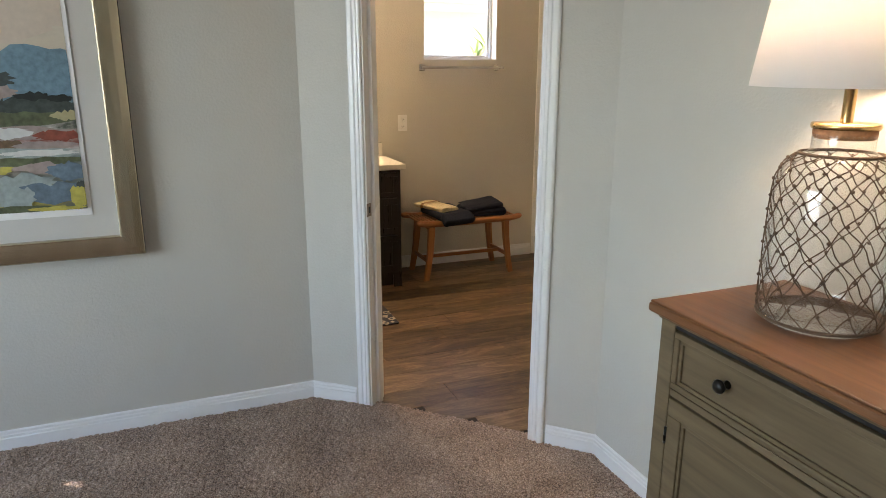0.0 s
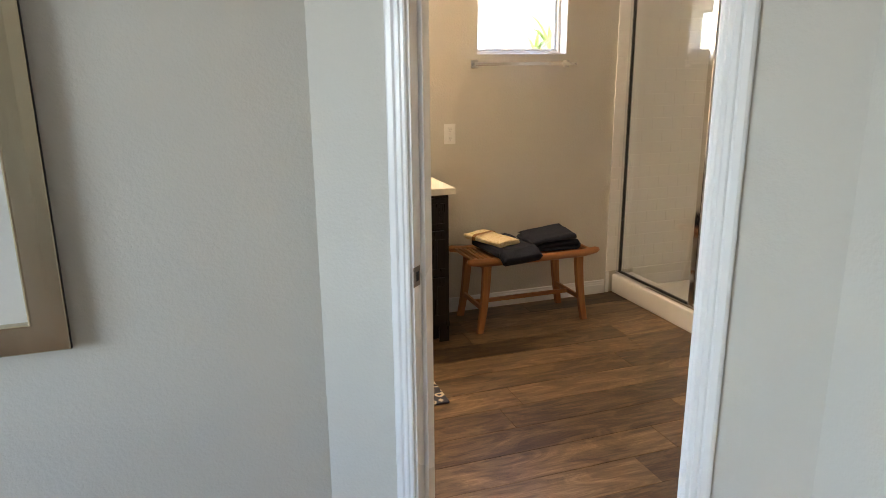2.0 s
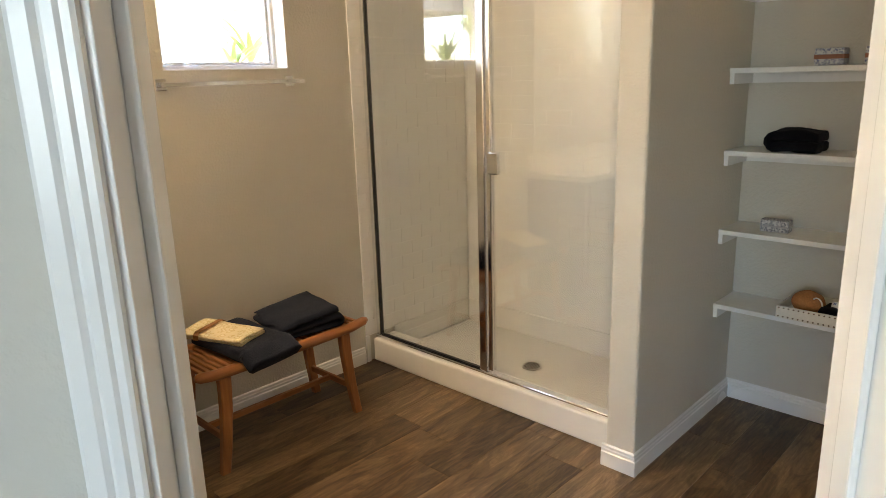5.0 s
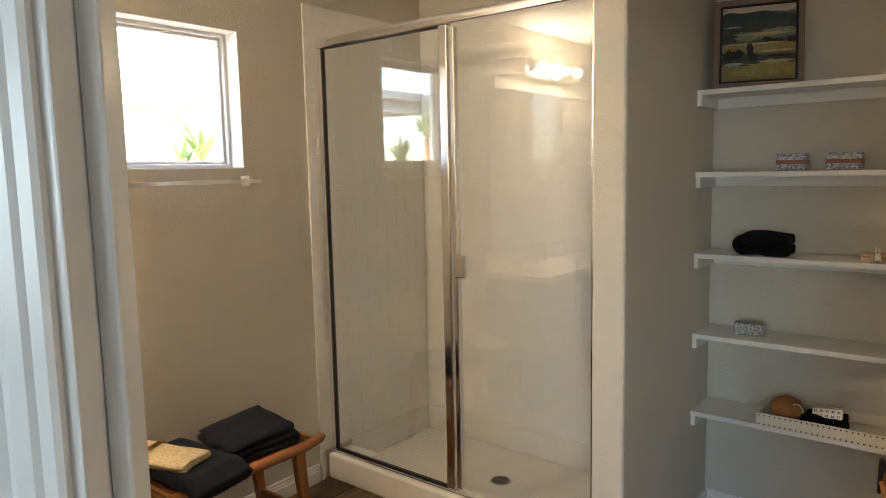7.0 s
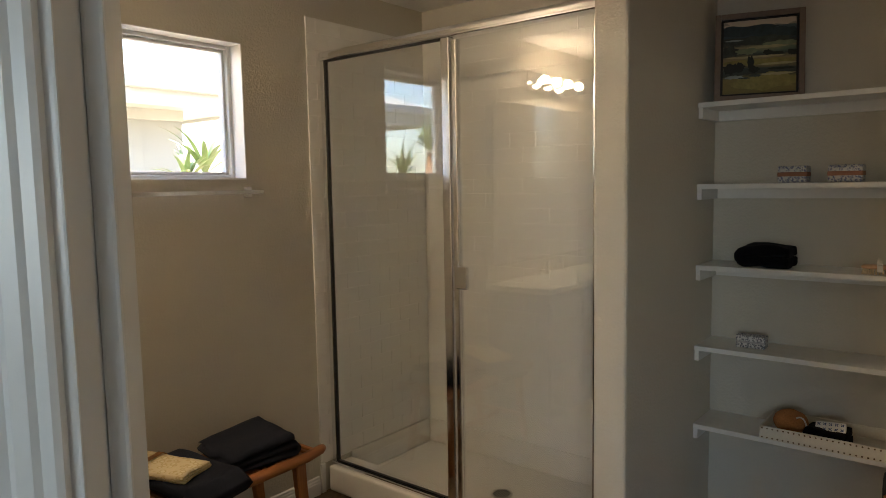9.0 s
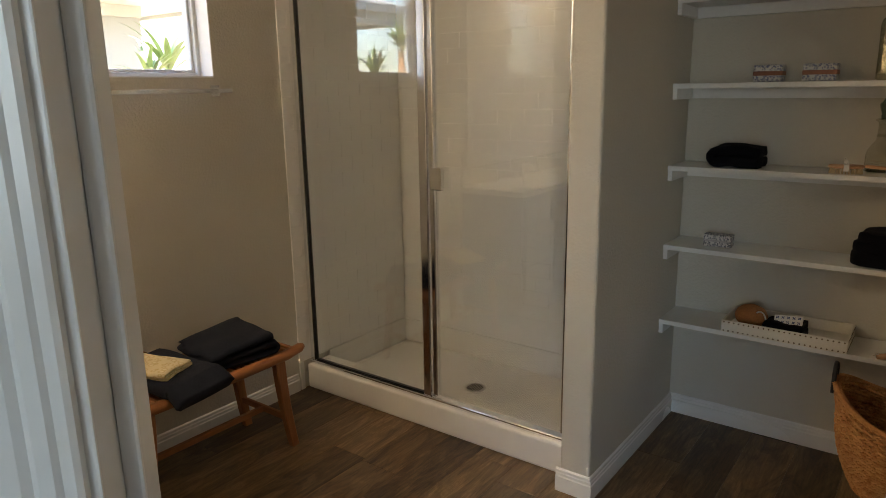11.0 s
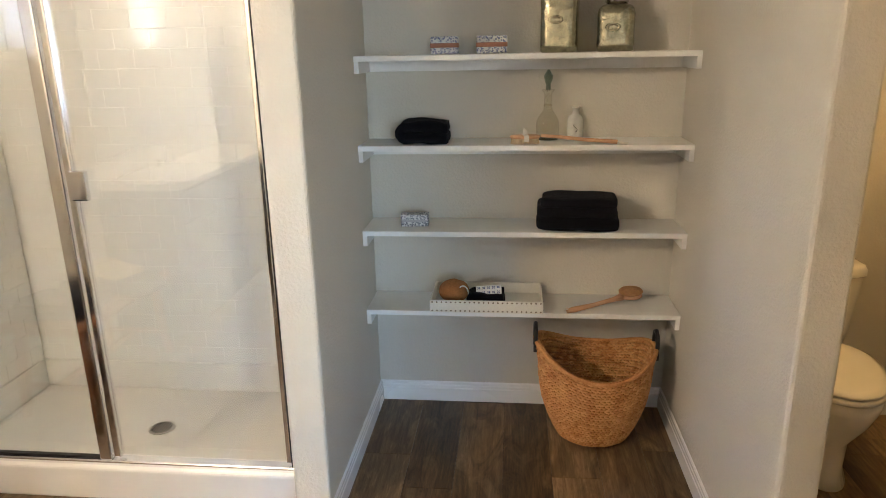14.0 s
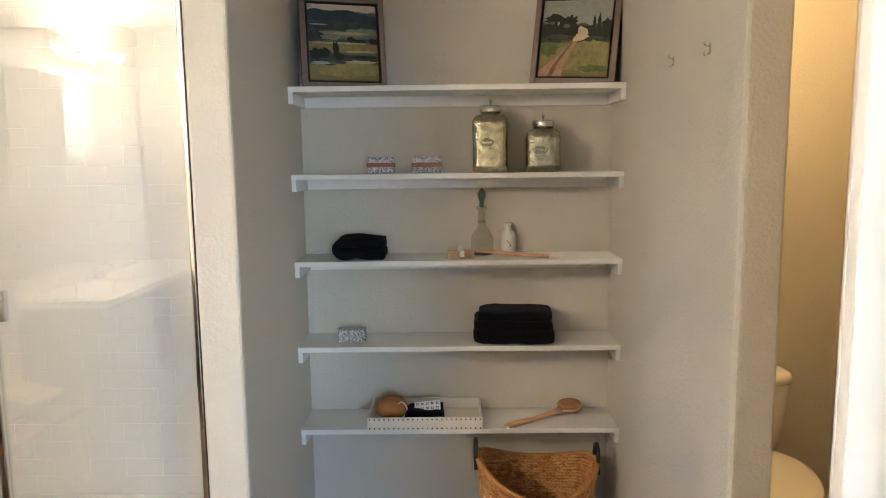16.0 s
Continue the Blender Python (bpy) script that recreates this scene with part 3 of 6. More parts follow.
# ---- doorway: jambs, stops, casing, strike plate ----
STRIKE = varied("worn_bronze_plate", (0.30, 0.24, 0.19), 0.3, 1.0, 0.3, 60, 0.1)
doorway = thing("door_1", DIAG, "white painted doorway with moulded casing, no leaf in view", "doorway", kind="structure")
D0, D1 = 0.008, 0.008 + WALL_T
CASE = [(0, 0), (0.009, 0), (0.012, 0.004), (0.012, 0.012), (0.0155, 0.016), (0.0155, 0.026), (0.0125, 0.031), (0.0165, 0.037), (0.0165, 0.052), (0.013, 0.058), (0.008, 0.061), (0, 0.061)]
for y, out, side in ((D0, -1, "room"), (D1, 1, "bath")):
    part("casing", sweep(CASE, (-0.008, y, 0), (-0.008, y, DOOR_H + 0.008), (0, out, 0), (-1, 0, 0)), TRIM, doorway)
    part("casing", sweep(CASE, (DOOR_W + 0.008, y, 0), (DOOR_W + 0.008, y, DOOR_H + 0.008), (0, out, 0), (1, 0, 0)), TRIM, doorway)
    part("head_casing", sweep(CASE, (-0.07, y, DOOR_H + 0.008), (DOOR_W + 0.07, y, DOOR_H + 0.008), (0, out, 0), (0, 0, 1)), TRIM, doorway)
part("jamb", box(-0.02, 0.0, D0, D1, 0, DOOR_H, 0.002), TRIM, doorway)
part("jamb", box(DOOR_W, DOOR_W + 0.02, D0, D1, 0, DOOR_H, 0.002), TRIM, doorway)
part("head_jamb", box(-0.02, DOOR_W + 0.02, D0, D1, DOOR_H, DOOR_H + 0.02, 0.002), TRIM, doorway)
part("door_stop", box(0.0, 0.0155, D0 + 0.042, D0 + 0.080, 0, DOOR_H, 0.003), TRIM, doorway)
part("door_stop", box(DOOR_W - 0.011, DOOR_W, D0 + 0.042, D0 + 0.075, 0, DOOR_H, 0.003), TRIM, doorway)
strike = part("strike_plate", box(-0.0005, 0.0018, D0 - 0.004, D0 + 0.034, 0.905, 0.962, 0.001), STRIKE, doorway, "satin nickel strike plate")
part("latch_hole", box(0.0014, 0.0024, D0 + 0.010, D0 + 0.024, 0.920, 0.947, 0.0), BLACKSEAL, strike)
part("strike_lip", tube([(0.0006, D0 - 0.004, 0.915 + 0.0), (0.0006, D0 - 0.004, 0.952)], 0.002, 6), BRUSHED, strike)

# ---- bathroom window ----
win = thing("window_1", pose(WX0, Y_WIN, WZ0), "small white vinyl window in a deep plaster reveal", "window", kind="structure")
ww, wh = WX1 - WX0, WZ1 - WZ0
part("window_sill", box(0, ww, 0.0, 0.095, -0.004, 0.004, 0.002), TRIM, win)
# white boards added over the plaster reveal, in place of sky light on it
for b in ((-0.004, 0.004, 0.001, 0.085, 0.004, wh), (ww - 0.004, ww + 0.004, 0.001, 0.085, 0.004, wh), (0.004, ww - 0.004, 0.001, 0.085, wh - 0.004, wh + 0.004)):
    part("reveal_lightener", box(*b, 0.001), TRIM, win)
fw = 0.020
for b in ((0, fw, 0.085, 0.15, 0, wh), (ww - fw, ww, 0.085, 0.15, 0, wh), (fw, ww - fw, 0.085, 0.15, 0, fw), (fw, ww - fw, 0.085, 0.15, wh - fw, wh)):
    part("window_frame", box(*b, 0.004), TRIM, win)
g = fw + 0.001
for b in ((g, g + 0.012, 0.105, 0.14, g, wh - g), (ww - g - 0.012, ww - g, 0.105, 0.14, g, wh - g), (g + 0.012, ww - g - 0.012, 0.105, 0.14, g, g + 0.012), (g + 0.012, ww - g - 0.012, 0.105, 0.14, wh - g - 0.012, wh - g)):
    part("sash", box(*b, 0.003), TRIM, win)
pane = part("pane", box(g + 0.012, ww - g - 0.012, 0.121, 0.125, g + 0.012, wh - g - 0.012), PANE, win)
pane.visible_shadow = False

bw = thing("window_2", pose(XW - 0.06, 1.25, 0.75), "white framed bedroom window", "window", kind="structure")
for b in ((-0.04, 0.04, -1.20, -1.09, 0, 1.5), (-0.04, 0.04, 1.09, 1.20, 0, 1.5), (-0.04, 0.04, -1.09, 1.09, 0, 0.06), (-0.04, 0.04, -1.09, 1.09, 1.44, 1.5), (-0.04, 0.04, -0.03, 0.03, 0.06, 1.44)):
    part("window_frame", box(*b, 0.004), TRIM, bw)
for y0, y1 in ((-1.09, -0.03), (0.03, 1.09)):
    p = part("pane", box(-0.002, 0.002, y0, y1, 0.06, 1.44), PANE, bw)
    p.visible_shadow = False

# ---- shower ----
shower = thing("shower_pan", pose(X_CURB, Y_PIER, 0), "cream-white acrylic shower pan with a raised curb", "shower pan")
SW, SD = Y_WIN - Y_PIER, X_BACK - X_CURB
part("curb", box(0, 0.16, 0.012, SW - 0.01, 0.0, 0.130, 0.014, segments=4), ACRYLIC, shower)
part("floor_basin", box(0.16, SD, 0.0, SW, 0.0, 0.015), ACRYLIC, shower)
part("rim", box(SD - 0.016, SD, 0.0, SW, 0.015, 0.155, 0.006), ACRYLIC, shower)
part("rim", box(0.16, SD - 0.016, SW - 0.016, SW, 0.015, 0.155, 0.006), ACRYLIC, shower)
part("rim", box(0.16, SD - 0.016, 0, 0.016, 0.015, 0.155, 0.006), ACRYLIC, shower)
drain = thing("shower_drain", pose(3.516, 4.587, 0.015), "round brushed metal drain grate in the shower floor", "drain")
part("ring", lathe([(0.0, 0.001), (0.055, 0.001), (0.055, 0.004), (0.046, 0.005), (0.046, 0.0025), (0, 0.0025)], 28), BRUSHED, drain)
for i in range(-3, 4):
    w = math.sqrt(max(0.0, 0.043 ** 2 - (i * 0.011) ** 2))
    part("slot", box(-w, w, i * 0.011 - 0.003, i * 0.011 + 0.003, 0.0026, 0.0032), BLACKSEAL, drain)

enclosure = thing("shower_enclosure", pose(X_GLASS, 0, 0), "chrome-framed clear glass shower enclosure with fixed panel and door", "shower door")
YA, YB, ZT, ZB = Y_PIER + 0.012, Y_WIN - 0.012, 2.147, 0.130
HEAD = [(-0.020, 0), (0.020, 0), (0.022, 0.006), (0.022, 0.028)] + [(0.022 * math.cos(radians(a)), 0.028 + 0.018 * math.sin(radians(a))) for a in range(18, 180, 18)] + [(-0.022, 0.028), (-0.022, 0.014), (-0.026, 0.010), (-0.026, 0.004)]
part("header_rail", sweep(HEAD, (0, YA, ZT), (0, YB, ZT), (1, 0, 0), (0, 0, 1)), CHROME, enclosure)
part("sill_rail", sweep([(-0.022, 0), (0.022, 0), (0.022, 0.016), (0.018, 0.020), (-0.018, 0.020), (-0.022, 0.016)], (0, YA, ZB - 0.002), (0, YB, ZB - 0.002), (1, 0, 0), (0, 0, 1)), CHROME, enclosure)
part("wall_channel", box(-0.016, 0.016, YB - 0.028, YB, ZB + 0.018, ZT, 0.003), CHROME, enclosure)
part("wall_channel", box(-0.016, 0.016, YA, YA + 0.03, ZB + 0.018, ZT, 0.003), CHROME, enclosure)
part("centre_post", box(-0.02, 0.02, 4.534, 4.578, ZB + 0.018, ZT, 0.005), CHROME, enclosure)
part("door_stile", box(-0.017, 0.017, 4.500, 4.524, ZB + 0.03, ZT - 0.012, 0.005), CHROME, enclosure)
part("door_stile", box(-0.010, 0.012, YA + 0.036, YA + 0.052, ZB + 0.03, ZT - 0.012, 0.004), CHROME, enclosure)
p = part("glass_panel", box(-0.003, 0.003, 4.578, YB - 0.028, ZB + 0.02, ZT), GLASS, enclosure, "clear fixed glass panel")
p.visible_shadow = False
p = part("glass_door", box(-0.003, 0.003, YA + 0.052, 4.500, ZB + 0.035, ZT - 0.012), GLASS, enclosure, "clear glass shower door")
p.visible_shadow = False
part("handle", box(-0.040, -0.017, 4.446, 4.499, 1.105, 1.200, 0.004), CHROME, p, "square chrome pull")
yl, yr = YB - 0.028, 4.578
for b in ((yl - 0.006, yl, ZB + 0.02, ZT), (yr, yl - 0.006, ZT - 0.006, ZT), (yr, yl - 0.006, ZB + 0.02, ZB + 0.025), (YA + 0.03, YA + 0.036, ZB + 0.02, ZT - 0.01)):
    part("black_gasket", box(-0.0075, 0.0075, b[0], b[1], b[2], b[3]), BLACKSEAL, enclosure)

# grout backing behind the tiles, and the bullnose edge on the window wall
TILE_TOP, TILE_X0 = 2.348, 3.011
solid("tile_backing", box(X_BACK - 0.006, X_BACK - 0.001, Y_PIER, Y_WIN, 0.15, TILE_TOP), GROUT, "white grout bed behind the back wall tiles", "tile wall", "structure")
back_wall = bpy.data.objects["tile_backing"]
solid("tile_backing_side", box(TILE_X0, X_BACK - 0.006, Y_WIN - 0.006, Y_WIN - 0.001, 0.15, TILE_TOP), GROUT, "white grout bed behind the window wall tiles", "tile wall", "structure")
side_wall = bpy.data.objects["tile_backing_side"]
solid("tile_backing_pier", box(X_PIER + 0.03, X_BACK - 0.006, Y_PIER + 0.001, Y_PIER + 0.006, 0.15, TILE_TOP), GROUT, "white grout bed behind the partition tiles", "tile wall", "structure")
pier_wall = bpy.data.objects["tile_backing_pier"]
solid("tile_edge_low", box(TILE_X0 - 0.002, TILE_X0 + 0.025, Y_WIN - 0.013, Y_WIN - 0.001, 0.0, 0.15, 0.003), TRIM, "white trim strip beside the shower curb", "trim", "structure")

# ---- shelf alcove: five white shelves on cleats ----
SH_X0, SH_X1, SH_T = 3.640, X_BACK - 0.001, 0.020
SHELF_Z = [0.525, 0.858, 1.194, 1.525, 1.851]
for z in SHELF_Z:
    sh = thing("wall_shelf", pose(SH_X0, Y_AR, z), "white painted wall shelf on cleats between the alcove walls", "shelf", "alcove shelves")
    w = Y_AL - Y_AR
    part("board", box(0, SH_X1 - SH_X0, 0.001, w - 0.001, -SH_T, 0, 0.002), SHELFWHITE, sh)
    part("side_cleat", box(0.004, SH_X1 - SH_X0 - 0.02, 0.001, 0.019, -SH_T - 0.043, -SH_T, 0.0015), SHELFWHITE, sh)
    part("side_cleat", box(0.004, SH_X1 - SH_X0 - 0.02, w - 0.019, w - 0.001, -SH_T - 0.043, -SH_T, 0.0015), SHELFWHITE, sh)
    part("back_cleat", box(SH_X1 - SH_X0 - 0.019, SH_X1 - SH_X0, 0.002, w - 0.002, -SH_T - 0.043, -SH_T, 0.0015), SHELFWHITE, sh)

def loft(rings, bm):
    n = len(rings[0])
    for a, b in zip(rings, rings[1:]):
        for i in range(n):
            bm.faces.new((a[i], a[(i + 1) % n], b[(i + 1) % n], b[i]))
    bm.faces.new(rings[0]), bm.faces.new(rings[-1])
    return bm


def cloth_block(w, d, h, seed, bm=None, off=(0, 0, 0), p=7):
    """A soft rounded block of folded cloth."""
    bm = bm or bmesh.new()
    n, m = 44, 12
    rings = []
    for j in range(m + 1):
        f = -math.pi / 2 + math.pi * j / m
        cz = math.copysign(abs(math.sin(f)) ** 0.4, math.sin(f))
        cr = max(0.02, abs(math.cos(f)) ** 0.22)
        ring = []
        for k in range(n):
            a = 2 * math.pi * k / n
            q = (abs(math.cos(a)) ** p + abs(math.sin(a)) ** p) ** (-1 / p)
            v = Vector((w / 2 * math.cos(a) * q * cr, d / 2 * math.sin(a) * q * cr, h / 2 * cz))
            v += noise.noise_vector(v * 14 + Vector((seed, 0, 0))) * 0.006
            ring.append(bm.verts.new((v.x + off[0], v.y + off[1], max(0.0005, v.z + h / 2 + off[2]))))
        rings.append(ring)
    return loft(rings, bm)


# ---- bench with towels ----
bench = thing("bench", pose(2.262, 5.10, 0), "slatted teak bathroom bench with splayed legs against the wall", "bench")
BT = 0.452
for s in (-1, 1):
    ys = s * 0.168
    pts = [(-0.425, ys, BT - 0.012), (-0.405, ys, BT - 0.016), (-0.33, ys, BT - 0.026), (0.0, ys, BT - 0.030), (0.33, ys, BT - 0.026), (0.405, ys, BT - 0.016), (0.425, ys, BT - 0.012)]
    bm = tube(pts, [0.012, 0.021, 0.023, 0.023, 0.023, 0.021, 0.012], 12)
    part("rail", bm, TEAK, bench, "", True)
for i in range(27):
    x = -0.38 + 0.76 * i / 26
    lift = 0.010 * (abs(x) / 0.38) ** 3
    part("slat", box(x - 0.0095, x + 0.0095, -0.150, 0.150, BT - 0.034 + lift, BT - 0.020 + lift, 0.003, segments=1), TEAK_Y, bench)
for sx in (-1, 1):
    for sy in (-1, 1):
        bm = bmesh.new()
        rings = []
        for k in range(7):
            f = k / 6
            z = (BT - 0.03) * (1 - f)
            cx = sx * (0.300 + 0.045 * f ** 1.8)
            cy = sy * (0.150 + 0.012 * f)
            w, d = 0.026 - 0.007 * f, 0.017 - 0.002 * f
            rings.append([bm.verts.new((cx + a * w, cy + b * d, z)) for a, b in ((-1, -0.8), (-0.8, -1), (0.8, -1), (1, -0.8), (1, 0.8), (0.8, 1), (-0.8, 1), (-1, 0.8))])
        for a, b in zip(rings, rings[1:]):
            for i in range(8):
                j = (i + 1) % 8
                bm.faces.new((a[i], a[j], b[j], b[i]))
        bm.faces.new(rings[0]), bm.faces.new(rings[-1])
        part("leg", bm, TEAK_Z, bench)
    part("side_stretcher", box(sx * 0.320 - 0.008, sx * 0.320 + 0.008, -0.15, 0.15, 0.125, 0.153, 0.003), TEAK_Y, bench)
    part("apron", box(sx * 0.305 - 0.009, sx * 0.305 + 0.009, -0.15, 0.15, BT - 0.075, BT - 0.036, 0.003), TEAK_Y, bench)
part("long_stretcher", box(-0.312, 0.312, -0.010, 0.010, 0.126, 0.150, 0.003), TEAK, bench)

SEAT_Z = BT - 0.020


def towel(name, bm, material, m, label, group="", category="towel"):
    return solid(name, bm, material, label, category, "", m, True, group)


def wedge(bm, w):
    """A loosely stacked towel: thin at one side, full at the other."""
    for v in bm.verts:
        f = min(1.0, max(0.0, v.co.x / w + 0.5))
        v.co.z *= 0.50 + 0.68 * f ** 0.8
        v.co.x += (0.045 if v.co.z > 0.05 else 0.0) * (f - 1.0)
    return bm


towel("folded_towel", wedge(ripple(fold(0.285, 0.31, 0.092, 3, 1.3), 0.004, 7, 1), 0.285), NAVY, pose(2.432, 5.105, SEAT_Z + 0.012, 0, 0, -9), "thick navy terry towel folded in three on the bench", "bench towels")
low = thing("folded_towel", pose(2.128, 5.058, SEAT_Z + 0.012, 0, 0, 95), "navy terry towel folded with its end hanging over the bench front", "towel", "bench towels")
bm = bmesh.new()
rows_ = []
NX, NY = 40, 16
for i in range(NX + 1):
    u = i / NX
    s = -0.435 * u + 0.20
    rows_.append(s)
top, bot = [], []
for i, s in enumerate(rows_):
    a, b = [], []
    over = max(0.0, -0.155 - s)
    for j in range(NY + 1):
        v = -0.125 + 0.25 * j / NY
        z = 0.060 + 0.003 * math.sin(s * 22 + v * 9) - over * 0.55 - 0.10 * over * (v / 0.125)
        x = s + over * 0.2
        e = 0.012 if j in (0, NY) else 0.0
        a.append(bm.verts.new((x, v, z - e)))
        b.append(bm.verts.new((x + (0.02 if over else 0), v, max(0.001, z - 0.055 + e) if not over else z - 0.040 + e)))
    top.append(a), bot.append(b)
for i in range(NX):
    for j in range(NY):
        bm.faces.new((top[i][j], top[i][j + 1], top[i + 1][j + 1], top[i + 1][j]))
        bm.faces.new((bot[i][j], bot[i + 1][j], bot[i + 1][j + 1], bot[i][j + 1]))
    for j in (0, NY):
        bm.faces.new((top[i][j], top[i + 1][j], bot[i + 1][j], bot[i][j]))
for i in (0, NX):
    for j in range(NY):
        bm.faces.new((top[i][j], bot[i][j], bot[i][j + 1], top[i][j + 1]))
ripple(bm, 0.004, 9, 4)
for v in bm.verts:
    if v.co.x > -0.15:
        v.co.z = max(v.co.z, 0.0005)
part("layer", bm, NAVY, low, "", True)
cream = thing("hand_towel", pose(2.060, 5.112, SEAT_Z + 0.073, 0, 2, -66), "cream damask hand towel tied with a tan band on navy towel", "towel")
bm = ripple(fold(0.165, 0.30, 0.030, 3, 7.7), 0.003, 12, 3)
bmesh.ops.rotate(bm, cent=(0, 0, 0), matrix=Matrix.Rotation(radians(90), 3, "Z"), verts=bm.verts)
part("cloth", bm, CREAM, cream, "", True)
band = [(-0.06, -0.092, 0.004), (-0.06, -0.092, 0.026), (-0.06, -0.076, 0.037), (-0.06, 0.076, 0.037), (-0.06, 0.092, 0.026), (-0.06, 0.092, 0.004)]
bm = bmesh.new()
pr = []
for x, y, z in band:
    pr.append([bm.verts.new((x + dx, y, z)) for dx in (-0.013, 0.013)])
for a, b in zip(pr, pr[1:]):
    bm.faces.new((a[0], a[1], b[1], b[0]))
bmesh.ops.solidify(bm, geom=bm.faces[:], thickness=0.002)
part("band", bm, varied("tan_ribbon", (0.36, 0.17, 0.05), 0.7, 0, 0.2, 200, 0.2), cream, "tan ribbon band")

# ---- towel bar and outlet on the window wall ----
bar = thing("towel_bar", pose(2.344, Y_WIN, 1.525), "square chrome towel bar under the window", "towel bar")
part("bar", box(-0.325, 0.345, -0.070, -0.055, -0.009, 0.009, 0.002), CHROME, bar)
for x in (-0.305, 0.305):
    post = part("bracket", box(x - 0.010, x + 0.010, -0.056, -0.006, -0.010, 0.010, 0.002), CHROME, bar)
    part("rosette", box(x - 0.022, x + 0.022, -0.006, -0.0005, -0.024, 0.024, 0.003), CHROME, post)


def outlet(m):
    o = thing("power_outlet", m, "white double power outlet with cover plate", "outlet")
    part("plate", box(-0.036, 0.036, -0.006, -0.0005, -0.060, 0.060, 0.003), PLASTIC, o)
    for z in (-0.026, 0.026):
        s = part("socket", box(-0.017, 0.017, -0.009, -0.006, z - 0.017, z + 0.017, 0.005), PLASTIC, o)
        for x in (-0.006, 0.006):
            part("slot", box(x - 0.0012, x + 0.0012, -0.0096, -0.0088, z - 0.004, z + 0.006), BLACKSEAL, s)
        part("slot", lathe([(0, 0), (0.0026, 0), (0.0026, 0.0008), (0, 0.0008)], 10), BLACKSEAL, s).matrix_basis = pose(0, -0.0088, z - 0.010, 90)
    part("screw", lathe([(0, 0), (0.003, 0), (0.002, 0.0012), (0, 0.0012)], 10), BRUSHED, o).matrix_basis = pose(0, -0.006, 0, 90)
    return o


outlet(pose(1.882, Y_WIN, 1.124))

# ---- vanity, counter, mirror, light bar ----
VX1, VY0, VX0 = 1.71, 4.885, XL + 0.005
vanity = thing("vanity_cabinet", pose(VX0, VY0, 0), "espresso wood vanity cabinet with panel doors and drawers", "cabinet")
vw, vd = VX1 - VX0, Y_WIN - VY0 - 0.003
part("body", box(0, vw, 0.004, vd, 0.095, 0.847, 0.002), DARKWOOD, vanity)
part("toe_kick", box(0, vw - 0.01, 0.06, vd, 0.0, 0.095), DARKWOOD, vanity)
part("foot", prism([(vw - 0.06, 0.006), (vw, 0.006), (vw, 0.06), (vw - 0.045, 0.06)], 0, 0.095), DARKWOOD, vanity)
part("moulding", sweep([(0, 0), (0.012, 0), (0.012, 0.018), (0.004, 0.026), (0, 0.026)], (0, 0.004, 0.095), (vw, 0.004, 0.095), (0, -1, 0), (0, 0, 1)), DARKWOOD, vanity)


def panel_front(x0, x1, z0, z1, parent, name):
    p = part(name, box(x0, x1, -0.014, 0.003, z0, z1, 0.003), DARKWOOD, parent)
    fr = 0.045 if z1 - z0 > 0.2 else 0.028
    for b in ((x0, x1, z1 - fr, z1), (x0, x1, z0, z0 + fr), (x0, x0 + fr, z0 + fr, z1 - fr), (x1 - fr, x1, z0 + fr, z1 - fr)):
        part("frame_strip", box(b[0], b[1], -0.021, -0.0135, b[2], b[3], 0.003), DARKWOOD, p)
    k = part("knob", lathe([(0.006, 0), (0.006, 0.012), (0.013, 0.018), (0.012, 0.026), (0, 0.029)], 16), BRUSHED, p, "", True)
    k.matrix_basis = pose((x0 + x1) / 2, -0.021, (z0 + z1) / 2, 90)


for z0, z1 in ((0.665, 0.83), (0.395, 0.65), (0.125, 0.385)):
    panel_front(vw - 0.40, vw - 0.03, z0, z1, vanity, "drawer")
panel_front(vw - 0.80, vw - 0.42, 0.125, 0.83, vanity, "cabinet_door")
panel_front(vw - 1.19, vw - 0.81, 0.125, 0.83, vanity, "cabinet_door")
panel_front(0.03, vw - 1.21, 0.125, 0.83, vanity, "cabinet_door")
top = thing("vanity_counter", pose(VX0, VY0, 0.848), "cream cultured marble vanity counter with backsplash", "countertop")
part("slab", box(0, vw + 0.03, -0.03, vd, 0, 0.037, 0.006), COUNTER, top)
part("backsplash", box(0, vw + 0.005, vd - 0.02, vd, 0.037, 0.137, 0.003), COUNTER, top)
bx0 = 1.08 - VX0
part("basin", lathe([(0.21, 0.0385), (0.20, 0.044), (0.185, 0.041), (0.15, 0.0385), (0, 0.0380)], 36), COUNTER, top, "", True).matrix_basis = pose(bx0, 0.26, 0)
tap = thing("basin_tap", pose(1.08, 5.26, 0.885), "chrome basin tap on the vanity counter", "tap")
part("body", lathe([(0.025, 0), (0.025, 0.006), (0.016, 0.012), (0.014, 0.09), (0, 0.095)], 20), CHROME, tap, "", True)
part("spout", tube([(0, 0, 0.08), (0, -0.03, 0.10), (0, -0.09, 0.10), (0, -0.12, 0.08)], 0.010, 10), CHROME, tap, "", True)
for x in (-0.1, 0.1):
    part("tap_handle", lathe([(0.022, 0), (0.022, 0.006), (0.012, 0.015), (0.014, 0.045), (0, 0.05)], 16), CHROME, tap, "", True).matrix_basis = pose(x, 0, 0)
mir = thing("wall_mirror", pose(0.92, Y_WIN, 1.47), "large frameless mirror above the vanity", "mirror")
part("silvered_glass", box(-0.73, 0.73, -0.008, -0.002, -0.47, 0.62, 0.002), MIRROR, mir)
